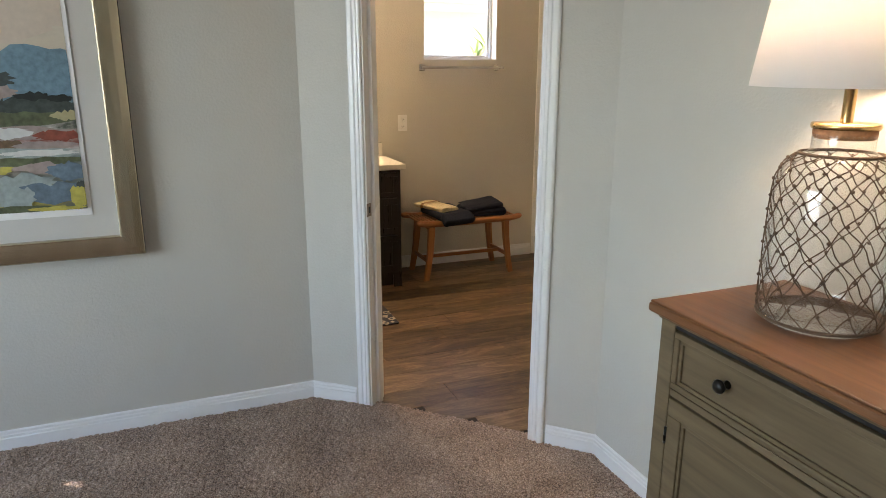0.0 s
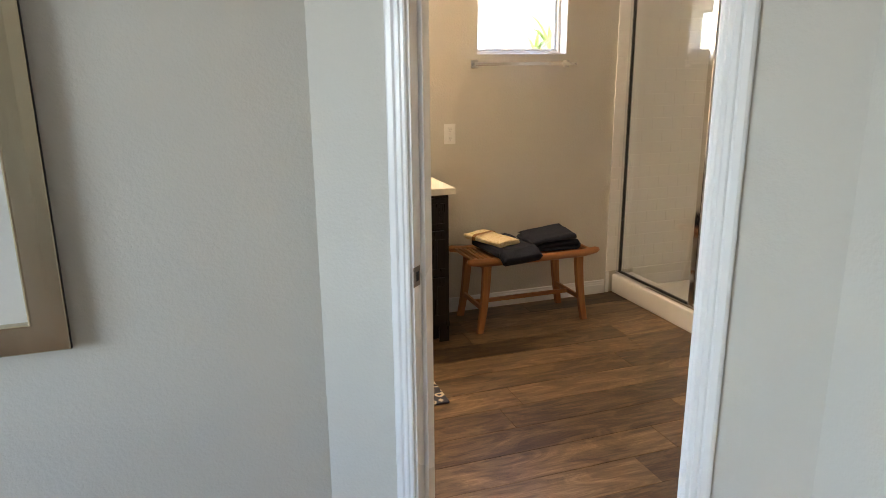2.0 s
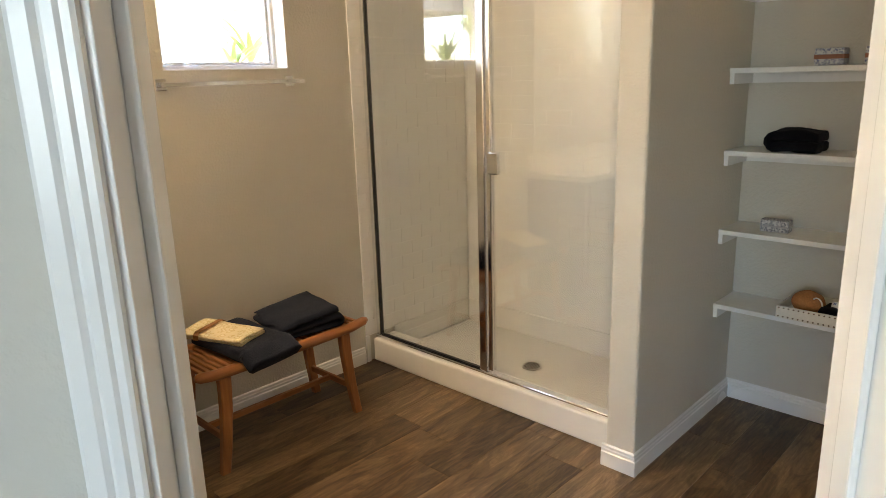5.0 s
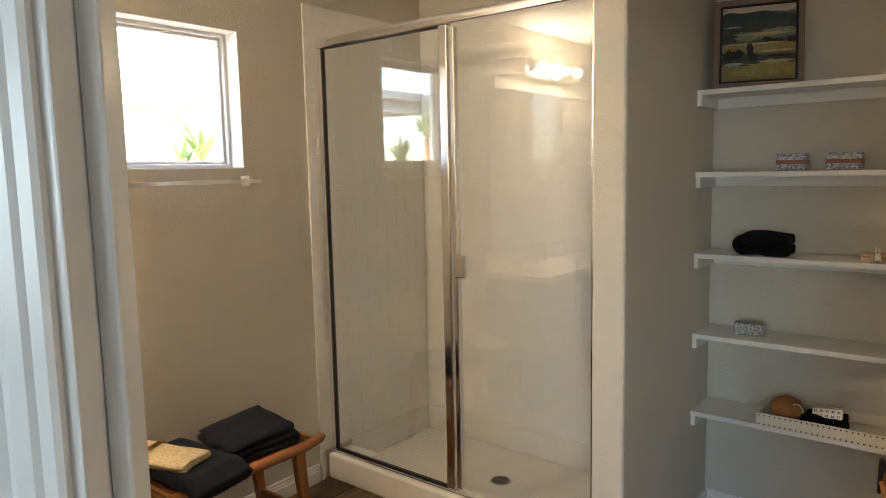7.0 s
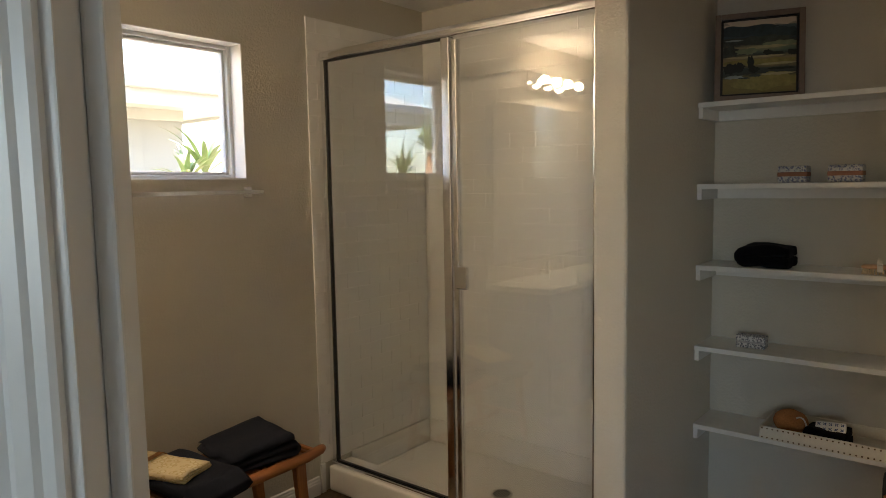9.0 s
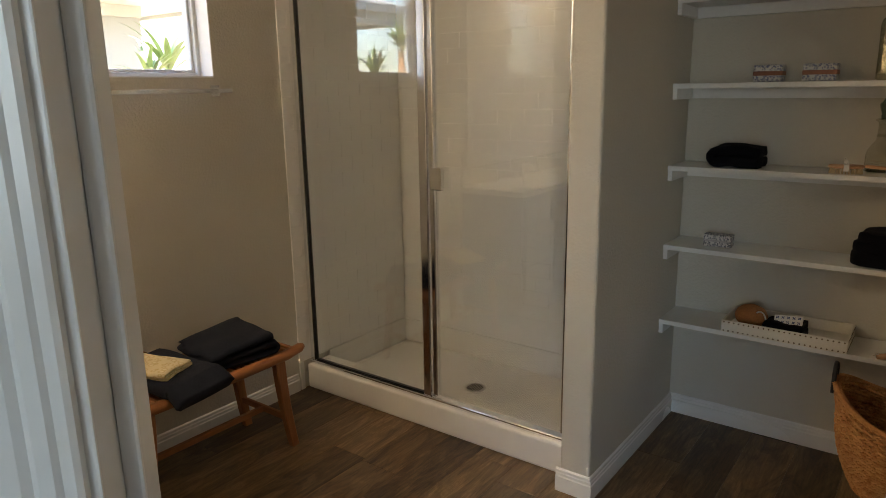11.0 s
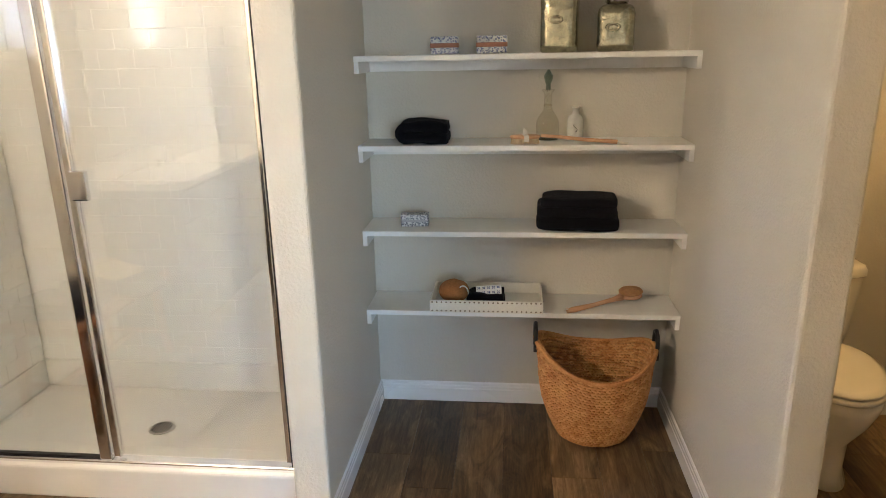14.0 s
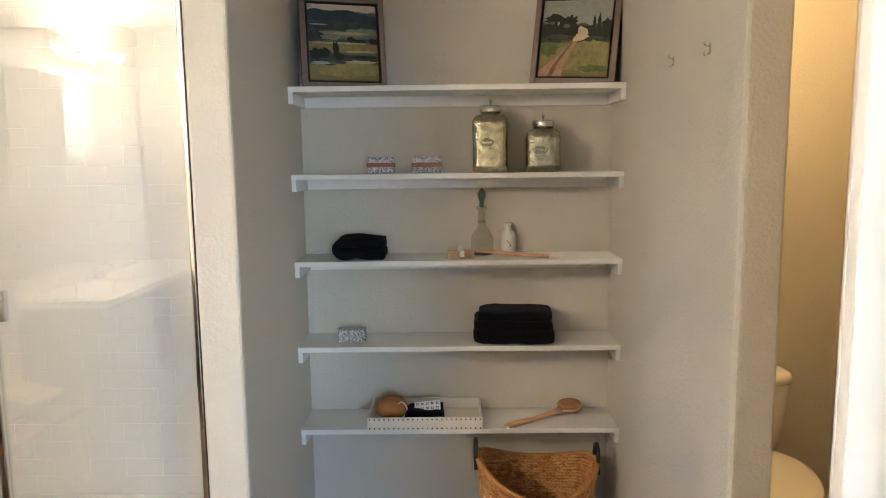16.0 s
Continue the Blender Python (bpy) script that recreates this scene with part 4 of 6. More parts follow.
bar = thing("vanity_light", pose(0.912, Y_WIN, 2.25), "polished chrome vanity light bar with four clear globe bulbs", "wall lamp")
part("back_plate", box(-0.342, 0.342, -0.035, -0.001, -0.068, 0.068, 0.006), CHROME, bar)
BULBGLASS = glass("clear_bulb_glass", (1.0, 0.98, 0.93), 0.0, 0.05)
FILAMENT = emit("glowing_filament", WARM, 15.5)
for bx in BULBS:
    hold = part("lamp_holder", lathe([(0.028, 0), (0.028, 0.014), (0.017, 0.018), (0.016, 0.036), (0, 0.036)], 20), CHROME, bar, "", True)
    hold.matrix_basis = pose(bx - 0.912, -0.034, 0.005, 90)
    bm = bmesh.new()
    bmesh.ops.create_uvsphere(bm, u_segments=24, v_segments=14, radius=0.045)
    b = part("bulb", bm, BULBGLASS, hold, "clear globe bulb, lit", True)
    b.matrix_basis = pose(0, 0, 0.085)
    b.visible_shadow = False
    f = part("filament", lathe([(0.032 * math.cos(radians(a)), 0.032 * math.sin(radians(a))) for a in range(-90, 91, 15)], 18), FILAMENT, hold, "", True)
    f.matrix_basis = pose(0, 0, 0.085)
    f.visible_shadow = False

# ---- patterned rug in front of the vanity ----
rug = thing("bath_rug", pose(1.04, 4.40, 0.0), "navy and cream patterned bath rug on the plank floor", "rug")
bm = box(-0.415, 0.415, -0.225, 0.215, 0.002, 0.013, 0.005)
part("weave", bm, RUGMAT, rug)

# ---- hooks on the alcove wall ----


def robe_hook(x, z):
    h = thing("robe_hook", pose(x, Y_AR, z), "small chrome double robe hook on the wall", "hook", "robe hooks")
    part("plate", box(-0.005, 0.005, 0.0005, 0.004, -0.014, 0.014, 0.002), CHROME, h)
    part("upper_hook", tube([(0, 0.004, 0.007), (0, 0.010, 0.007), (0, 0.016, 0.011), (0, 0.018, 0.019)], [0.0025, 0.0025, 0.0025, 0.0034], 8), CHROME, h, "", True)
    part("lower_hook", tube([(0, 0.004, -0.008), (0, 0.010, -0.017), (0, 0.016, -0.015), (0, 0.018, -0.006)], 0.0024, 8), CHROME, h, "", True)


robe_hook(3.10, 1.848)
robe_hook(2.82, 1.838)

# ---- toilet ----
TC = 1.965
toilet = thing("toilet", pose(3.678, TC, 0), "cream ceramic toilet with closed lid", "toilet")
bm = bmesh.new()
rings = []
for z, w, d0, d1 in ((0.385, 0.185, 0.03, 0.185), (0.44, 0.195, 0.02, 0.185), (0.60, 0.208, 0.008, 0.185), (0.672, 0.212, 0.004, 0.185)):
    ring = []
    for k in range(28):
        a = 2 * math.pi * k / 28
        c, s = math.cos(a), math.sin(a)
        sq = (abs(c) ** 5 + abs(s) ** 5) ** (-1 / 5)
        ring.append(bm.verts.new(((d0 + d1) / 2 + (d1 - d0) / 2 * c * sq, w * s * sq, z)))
    rings.append(ring)
for a, b in zip(rings, rings[1:]):
    for i in range(28):
        bm.faces.new((a[i], a[(i + 1) % 28], b[(i + 1) % 28], b[i]))
bm.faces.new(rings[0]), bm.faces.new(rings[-1])
part("tank", bm, CERAMIC, toilet, "", True)
bm = bmesh.new()
rings = []
for z, g in ((0.673, 0.002), (0.679, 0.010), (0.704, 0.010), (0.718, 0.002), (0.723, -0.02)):
    ring = []
    for k in range(28):
        a = 2 * math.pi * k / 28
        c, s = math.cos(a), math.sin(a)
        sq = (abs(c) ** 5 + abs(s) ** 5) ** (-1 / 5)
        ring.append(bm.verts.new((0.093 + (0.088 + g) * c * sq, (0.212 + g) * s * sq, z)))
    rings.append(ring)
for a, b in zip(rings, rings[1:]):
    for i in range(28):
        bm.faces.new((a[i], a[(i + 1) % 28], b[(i + 1) % 28], b[i]))
bm.faces.new(rings[0]), bm.faces.new(rings[-1])
part("tank_lid", bm, CERAMIC, toilet, "", True)


def oval_ring(bm, z, w, l, cx, steps=32):
    """A toilet-bowl outline: blunt behind, long and round in front (towards -x)."""
    out = []
    for k in range(steps):
        a = 2 * math.pi * k / steps
        c, s = math.cos(a), math.sin(a)
        x = c * l * (0.62 if c > 0 else 1.0)
        out.append(bm.verts.new((cx + x, w * s * (1 + 0.05 * c), z)))
    return out


bm = bmesh.new()
part("bowl", loft([oval_ring(bm, z, w, l, cx) for z, w, l, cx in ((0.0, 0.115, 0.25, -0.14), (0.05, 0.105, 0.23, -0.13), (0.16, 0.115, 0.22, -0.14), (0.27, 0.165, 0.27, -0.17), (0.34, 0.182, 0.295, -0.18), (0.385, 0.185, 0.30, -0.18))], bm), CERAMIC, toilet, "", True)
bm = bmesh.new()
part("seat", loft([oval_ring(bm, z, w, l, cx) for z, w, l, cx in ((0.387, 0.186, 0.30, -0.18), (0.392, 0.192, 0.308, -0.18), (0.404, 0.192, 0.308, -0.18), (0.408, 0.186, 0.30, -0.18))], bm), CERAMIC, toilet, "", True)
bm = bmesh.new()
part("lid", loft([oval_ring(bm, z, w, l, cx) for z, w, l, cx in ((0.411, 0.184, 0.298, -0.18), (0.415, 0.189, 0.304, -0.18), (0.425, 0.187, 0.302, -0.18), (0.433, 0.165, 0.27, -0.18), (0.436, 0.10, 0.17, -0.18))], bm), CERAMIC, toilet, "", True)
part("neck", box(0.0, 0.15, -0.13, 0.13, 0.20, 0.385, 0.03), CERAMIC, toilet, "", True)
part("flush_lever", tube([(0.006, 0.13, 0.63), (-0.012, 0.13, 0.63), (-0.014, 0.075, 0.622)], 0.006, 8), CHROME, toilet, "chrome flush lever", True)

# ---- things on the shelves ----


def at(x, y, z, rx=0, ry=0, rz=0):
    """A pose in the alcove's own frame."""
    return pose(x + 0.016, y + 0.02, z, rx, ry, rz)


S5, S4, S3, S2, S1 = SHELF_Z  # from the lowest to the highest


def shelf_print_box(y0, y1, x0, z, d, h):
    b = thing("gift_soap_box", at(x0, (y0 + y1) / 2, z), "small soap box in blue floral paper with a copper band", "box", "printed soap boxes")
    w = (y1 - y0) / 2
    part("carton", box(0, d, -w, w, 0.0005, h, 0.007, segments=3), BLUEPRINT, b, "", True)
    part("band", box(-0.0012, d + 0.0012, -w - 0.0012, w + 0.0012, h * 0.34, h * 0.66, 0.007, segments=3), COPPERBAND, b, "copper paper band", True)
    return b


shelf_print_box(3.302, 3.406, 3.735, S2, 0.075, 0.066)
shelf_print_box(3.116, 3.231, 3.728, S2, 0.075, 0.066)

small = thing("soap_carton", at(3.70, 3.482, S4, 0, 0, 3), "small grey-blue patterned soap carton on a shelf", "box")
part("carton", box(0, 0.055, -0.056, 0.056, 0.0005, 0.050, 0.003), GREYPRINT, small)
part("label_strip", box(-0.0012, 0.0, -0.050, 0.050, 0.021, 0.028), varied("grey_label", (0.40, 0.40, 0.42), 0.6, 0, 0.05, 60, 0), small)


def canister(y0, y1, x0, z, body, total):
    """A square hammered-glass jar with rounded shoulders, a metal lid with a knob, and an oval raised badge."""
    c = thing("glass_canister", at(x0, (y0 + y1) / 2, z, 0, 0, -8), "square antiqued mercury-glass canister with pewter knob lid", "canister", "glass canisters")
    w = (y1 - y0) / 2 * 0.97
    bm = bmesh.new()
    rings = []
    n = 40
    for r, h, p in ((0.90, 0.0, 7), (0.99, 0.006, 7), (1.0, 0.03, 7), (0.985, body * 0.45, 7), (1.0, body - 0.035, 7), (0.95, body - 0.014, 6), (0.80, body - 0.002, 4), (0.58, body + 0.004, 2.4), (0.52, body + 0.010, 2)):
        ring = []
        for k in range(n):
            a = 2 * math.pi * k / n
            q = (abs(math.cos(a)) ** p + abs(math.sin(a)) ** p) ** (-1 / p)
            ring.append(bm.verts.new((math.cos(a) * q * w * r, math.sin(a) * q * w * r, h)))
        rings.append(ring)
    for a, b in zip(rings, rings[1:]):
        for i in range(n):
            bm.faces.new((a[i], a[(i + 1) % n], b[(i + 1) % n], b[i]))
    bm.faces.new(rings[0]), bm.faces.new(rings[-1])
    for v in bm.verts:
        if 0.02 < v.co.z < body - 0.02:
            v.co += noise.noise_vector(v.co * 22 + Vector((y0 * 9, 0, 0))) * 0.0022
    part("jar", bm, JARGLASS, c, "", True)
    lid = part("lid", lathe([(0.0, body + 0.008), (w * 0.60, body + 0.008), (w * 0.63, body + 0.012), (w * 0.63, body + 0.030), (w * 0.57, body + 0.036), (0, body + 0.038)], 32), LIDMETAL, c, "brushed pewter lid", True)
    k0 = body + 0.036
    part("knob", lathe([(0.004, k0), (0.0035, k0 + 0.010), (0.006, k0 + 0.014), (0.006, total - 0.005), (0.003, total), (0, total + 0.001)], 16), LIDMETAL, lid, "", True)
    badge = part("badge", lathe([(0.0, 0.0), (0.017, 0.0), (0.020, 0.002), (0.017, 0.004), (0.014, 0.0025), (0, 0.0025)], 28), JARGLASS, c, "oval raised badge", True)
    badge.matrix_basis = pose(-w * 1.0, 0.010, body * 0.52, 0, -90, 0) @ Matrix.Diagonal((0.75, 1.35, 1, 1))
    cu = bpy.data.curves.new("number", "FONT")
    cu.body, cu.size, cu.align_x, cu.align_y, cu.extrude = "No. 1", 0.014, "CENTER", "CENTER", 0.0006
    ob = new("badge_number", cu)
    ob.data.materials.append(JARGLASS)
    ob.parent = c
    ob.matrix_basis = pose(-w - 0.0036, 0.010, body * 0.52, 90, 0, -90)
    return c


canister(2.852, 2.992, 3.757, S2, 0.222, 0.283)
canister(2.647, 2.786, 3.757, S2, 0.163, 0.228)

# stacked black towels
bm = fold(0.205, 0.17, 0.088, 2, 3.1, 0.015)
ripple(bm, 0.006, 18, 3)
towel("folded_towel", bm, BLACK, at(3.735, 3.426, S3 + 0.0005, 0, 0, 90), "small black towel folded in two on a shelf", "shelf towels")


stack = thing("folded_towel", at(3.725, 2.834, S4 + 0.0005, 0, 0, -94), "thick black towel folded in layers on a shelf", "towel", "shelf towels")
for w, d, h, seed, off in ((0.318, 0.20, 0.060, 5.9, (0, 0, 0)), (0.308, 0.195, 0.044, 2.2, (-0.004, 0.004, 0.050)), (0.292, 0.185, 0.042, 9.1, (0.004, 0.010, 0.084))):
    part("layer", cloth_block(w, d, h, seed, None, off, 10), BLACK, stack, "", True)

# decanter, small bottle, oval brush
dec = thing("glass_decanter", at(3.80, 2.956, S3), "clear ribbed glass decanter with a faceted green stopper", "decanter")
prof = [(0.0, 0.002), (0.042, 0.002), (0.045, 0.006), (0.045, 0.060), (0.042, 0.078), (0.030, 0.098), (0.017, 0.115), (0.0145, 0.135), (0.0145, 0.172), (0.016, 0.180), (0.024, 0.188), (0.026, 0.192), (0.020, 0.194), (0.013, 0.190)]
bm = lathe(prof, 30)
for v in bm.verts:
    if v.co.z < 0.075:
        a = math.atan2(v.co.y, v.co.x)
        r = 1 + 0.03 * math.cos(10 * a)
        v.co.x, v.co.y = v.co.x * r, v.co.y * r
d1 = part("bottle", bm, BOTTLE, dec, "", True)
part("ring", lathe([(0.0150, 0.128), (0.0185, 0.131), (0.0185, 0.134), (0.0150, 0.137)], 24), BOTTLE, dec, "", True)
part("base", lathe([(0, 0.0005), (0.043, 0.0005), (0.045, 0.004), (0.040, 0.012), (0, 0.010)], 30), STOPPER, dec, "", True)
part("stopper", lathe([(0.009, 0.190), (0.0105, 0.206), (0.0085, 0.210), (0.016, 0.232), (0.018, 0.246), (0.010, 0.258), (0.003, 0.268), (0, 0.268)], 8), STOPPER, dec, "faceted grey-green glass stopper")
jar = thing("apothecary_bottle", at(3.825, 2.846, S3), "small white glazed bottle with a dark printed figure", "bottle")
part("body", lathe([(0, 0.0005), (0.030, 0.0005), (0.032, 0.004), (0.032, 0.072), (0.028, 0.086), (0.015, 0.096), (0.0125, 0.102), (0.0125, 0.116), (0.017, 0.120), (0.017, 0.126), (0.011, 0.127), (0.010, 0.118), (0, 0.118)], 30), MILK, jar, "", True)
curl = []
for i in range(26):
    a = i / 25
    ang = math.pi + math.sin(a * math.pi * 1.7) * 0.22 - 0.05
    curl.append((0.0326 * math.cos(ang), 0.0326 * math.sin(ang), 0.028 + 0.030 * a))
part("printed_figure", tube(curl, 0.0013, 5), GRAPHITE, jar)

ob2 = thing("oval_bath_brush", at(3.672, 3.045, S3, 0, 0, 8), "oval wooden body brush lying with its bristles down", "brush")


def oval_pad(length, width, z0, z1, bm=None, round_=0.004, n=28):
    bm = bm or bmesh.new()
    rings = []
    for z, g in ((z0, -round_), (z0 + round_, 0), (z1 - round_, 0), (z1, -round_)):
        rings.append([bm.verts.new(((width + g) * math.cos(2 * math.pi * k / n), (length + g) * math.sin(2 * math.pi * k / n), z)) for k in range(n)])
    return loft(rings, bm)


part("back", oval_pad(0.058, 0.032, 0.021, 0.033), BEECH, ob2, "", True)
for ring, cnt in ((0.95, 34), (0.7, 22), (0.4, 12)):
    bm = bmesh.new()
    for k in range(cnt):
        a = 2 * math.pi * k / cnt
        x, y = 0.027 * ring * math.cos(a), 0.053 * ring * math.sin(a)
        tube([(x, y, 0.022), (x * 1.06, y * 1.06, 0.0008)], [0.0018, 0.0026], 5, bm)
    part("bristle_row", bm, varied("pale_bristle", (0.62, 0.50, 0.32), 0.9, 0, 0.2, 300, 0.4), ob2)
part("strap", box(-0.034, 0.030, -0.009, 0.009, 0.033, 0.0355, 0.001), CORD, ob2, "white canvas hand strap")
part("strap_end", box(-0.0365, -0.034, -0.009, 0.009, 0.012, 0.0355, 0.001), CORD, ob2)
part("strap_loop", tube([(0.0, -0.004, 0.035), (0.004, -0.004, 0.046), (0.002, 0.004, 0.053), (-0.004, 0.004, 0.046), (0, 0.004, 0.035)], 0.005, 6), CORD, ob2, "", True)
hb = thing("long_brush_handle", at(3.66, 2.82, S3, 0, 0, 0), "slim beech brush handle with a white cord loop", "brush handle")
part("stick", tube([(0.02, 0.165, 0.030), (0.01, 0.10, 0.026), (0.0, 0.0, 0.016), (-0.012, -0.115, 0.009)], [0.006, 0.0065, 0.007, 0.008], 10), BEECH, hb, "", True)
part("cord_loop", tube([(-0.012, -0.112, 0.012), (-0.010, -0.135, 0.006), (-0.004, -0.155, 0.004), (-0.014, -0.150, 0.004), (-0.016, -0.125, 0.006)], 0.0028, 6), CORD, hb, "", True)

# tray with studs, sponge, towel with patterned soap
tray = thing("studded_tray", at(3.612, 3.191, S5), "ivory faux-leather tray edged with bronze nail heads", "tray")
TL, TWD, TH2 = 0.227, 0.235, 0.052
part("bottom", box(0.004, TWD - 0.004, -TL + 0.004, TL - 0.004, 0.0005, 0.007), IVORY, tray)
part("side", box(0, 0.008, -TL, TL, 0.0005, TH2, 0.0025), IVORY, tray)
part("side", box(TWD - 0.008, TWD, -TL, TL, 0.0005, TH2, 0.0025), IVORY, tray)
part("side", box(0.008, TWD - 0.008, -TL, -TL + 0.008, 0.0005, TH2, 0.0025), IVORY, tray)
part("side", box(0.008, TWD - 0.008, TL - 0.008, TL, 0.0005, TH2, 0.0025), IVORY, tray)
bm0 = lathe([(0.0034, 0), (0.0031, 0.0010), (0.0018, 0.0019), (0, 0.0022)], 10)
stud_mesh = mesh_of("stud", bm0, BRONZE, True)
for i in range(24):
    y = -TL + 0.010 + (2 * TL - 0.020) * i / 23
    for z in (0.008, TH2 - 0.008):
        s = new("stud", stud_mesh)
        s.parent = tray
        s.matrix_basis = pose(0.0, y, z, 0, -90, 0)
for yy, rz in ((-TL, 90), (TL, -90)):
    for i in range(1, 11):
        for z in (0.008, TH2 - 0.008):
            s = new("stud", stud_mesh)
            s.parent = tray
            s.matrix_basis = pose(0.012 + 0.021 * (i - 0.5), yy, z, 90 if yy < 0 else -90, 0, 0)
sponge = thing("sisal_sponge", at(3.715, 3.327, S5 + 0.0075), "round tan sisal body sponge with a white strap", "sponge")
bm = bmesh.new()
bmesh.ops.create_uvsphere(bm, u_segments=28, v_segments=18, radius=1)
for v in bm.verts:
    v.co = Vector((v.co.x * 0.056, v.co.y * 0.063, v.co.z * 0.049 + 0.049))
ripple(bm, 0.003, 30, 2)
part("pad", bm, SISAL, sponge, "", True)
arc = []
for i in range(22):
    a = radians(-70 + 235 * i / 21)
    arc.append((-0.030 - 0.020 * math.sin(a) * 0.4, -0.040 - 0.022 * math.cos(a), 0.044 + 0.040 * math.sin(a)))
part("strap", tube(arc, 0.0032, 6), CORD, sponge, "white cotton strap", True)
bm = fold(0.155, 0.11, 0.058, 2, 8.3)
ripple(bm, 0.006, 20, 6)
towel("folded_washcloth", bm, BLACK, at(3.70, 3.185, S5 + 0.0075, 0, 0, 88), "black washcloth folded in the tray", "shelf towels")
soap = thing("wrapped_soap", at(3.690, 3.182, S5 + 0.062, -38, 5, 90), "soap bar in white paper with blue flower prints", "soap")
part("bar", box(-0.052, 0.052, -0.024, 0.024, 0.0, 0.016, 0.004), PAPER, soap)
INK = mat("blue_ink", (0.06, 0.10, 0.24), 0.7)
for i in range(5):
    for j in range(2):
        x, y = -0.040 + 0.020 * i, -0.011 + 0.022 * j
        for a in range(4):
            fl = part("petal", box(-0.0016, 0.0016, 0.0014, 0.0068, 0.016, 0.0166), INK, soap)
            fl.matrix_basis = pose(x, y, 0, 0, 0, 45 + 90 * a)

# long-handled bath brush on the lowest shelf
lb = thing("bath_brush", at(3.625, 2.868, S5), "long-handled beech bath brush with a round bristle head", "brush")
ang = math.atan2(2.575 - 2.868, 3.785 - 3.625)
lb.matrix_world = at(3.625, 2.868, S5, 0, 0, math.degrees(ang))
part("handle", tube([(0.0, 0, 0.012), (0.03, 0, 0.012), (0.13, 0, 0.016), (0.22, 0, 0.024), (0.262, 0, 0.029)], [0.010, 0.012, 0.009, 0.010, 0.016], 12), BEECH, lb, "", True)
bm = oval_pad(0.044, 0.050, 0.022, 0.036)
hd = part("head", bm, BEECH, lb, "", True)
hd.matrix_basis = pose(0.305, 0, 0)
part("bristle_pad", oval_pad(0.045, 0.051, 0.036, 0.057, None, 0.008), BRISTLE, lb, "dense tan bristles", True).matrix_basis = pose(0.305, 0, 0)
part("strap", tube([(0.25, 0.02, 0.016), (0.275, 0.045, 0.010), (0.25, 0.060, 0.008), (0.235, 0.040, 0.008)], 0.009, 6), CORD, lb, "white canvas strap", True)
part("cord_loop", tube([(0.012, 0, 0.020), (0.004, 0.012, 0.020), (-0.010, 0.010, 0.012), (0.002, -0.004, 0.022)], 0.002, 6), CORD, lb, "", True)

# leaning pictures on the top shelf


def canvas(parent, w, h, y, art):
    """A flat painted panel; its UV runs from 0 to 1."""
    bm = bmesh.new()
    uv = bm.loops.layers.uv.new("uv")
    vs = [bm.verts.new((x, y, z)) for x, z in ((-w / 2, 0), (w / 2, 0), (w / 2, h), (-w / 2, h))]
    bk = [bm.verts.new((x, y + 0.006, z)) for x, z in ((-w / 2, 0), (w / 2, 0), (w / 2, h), (-w / 2, h))]
    f = bm.faces.new(vs)
    bm.faces.new(bk[::-1])
    for i in range(4):
        bm.faces.new((vs[i], bk[i], bk[(i + 1) % 4], vs[(i + 1) % 4]))
    for face in bm.faces:
        for lp in face.loops:
            lp[uv].uv = (lp.vert.co.x / w + 0.5, lp.vert.co.z / h)
    return part("painted_canvas", bm, art, parent, "painted landscape canvas")


def blob(parent, points, y, material, name="brush_stroke"):
    bm = prism([(x, z) for x, z in points], 0.0, 0.0004)
    for v in bm.verts:
        v.co = Vector((v.co.x, y + 0.0004 - v.co.z, v.co.y))
    return part(name, bm, material, parent)


def ragged(cx, cz, rx, rz, seed, n=18):
    r = random.Random(seed)
    return [(cx + rx * math.cos(2 * math.pi * k / n) * r.uniform(0.72, 1.12), cz + rz * math.sin(2 * math.pi * k / n) * r.uniform(0.6, 1.2)) for k in range(n)]


def leaning_picture(m, w, h, art, label):
    p = thing("framed_painting", m, label, "picture", "small landscape pictures")
    fw, dp = 0.022, 0.045
    for b in ((-w / 2, -w / 2 + fw, 0, h), (w / 2 - fw, w / 2, 0, h), (-w / 2 + fw, w / 2 - fw, 0, fw), (-w / 2 + fw, w / 2 - fw, h - fw, h)):
        part("frame_bar", box(b[0], b[1], -0.004, 0.004, b[2], b[3], 0.002), PEWTERFRAME, p)
        part("frame_side", box(b[0] + 0.0008, b[1] - 0.0008, 0.004, dp, b[2] + 0.0008, b[3] - 0.0008, 0.002), BLACKEDGE, p, "black deep frame side")
    iw, ih = w - 2 * fw, h - 2 * fw
    inner = part("float_gap", box(-iw / 2, iw / 2, 0.018, 0.026, fw, fw + ih), BLACKEDGE, p, "black gap round the canvas")
    c = canvas(p, iw - 0.018, ih - 0.018, 0.004, art)
    c.matrix_basis = pose(0, 0, fw + 0.009)
    return p, iw - 0.018, ih - 0.018, fw + 0.009


p1, cw, ch, cz = leaning_picture(at(3.715, 3.478, S1 + 0.001, -9, 0, -90 + 17), 0.325, 0.355, HILL_ART, "framed painting of green hills leaning on the shelf")


def strokes(parent, cw, ch, cz, y, rows, seed):
    """Dabs of paint on a canvas, each a ragged oval: paint, place across and up, half width and half height as shares of the canvas."""
    for k, (paint, u, v, ru, rv) in enumerate(rows):
        pts = [(min(cw / 2, max(-cw / 2, x)), min(cz + ch, max(cz, z))) for x, z in ragged((u - 0.5) * cw, cz + v * ch, ru * cw, rv * ch, seed + k, 30)]
        blob(parent, pts, y - 0.00022 * k, PAINT[paint])


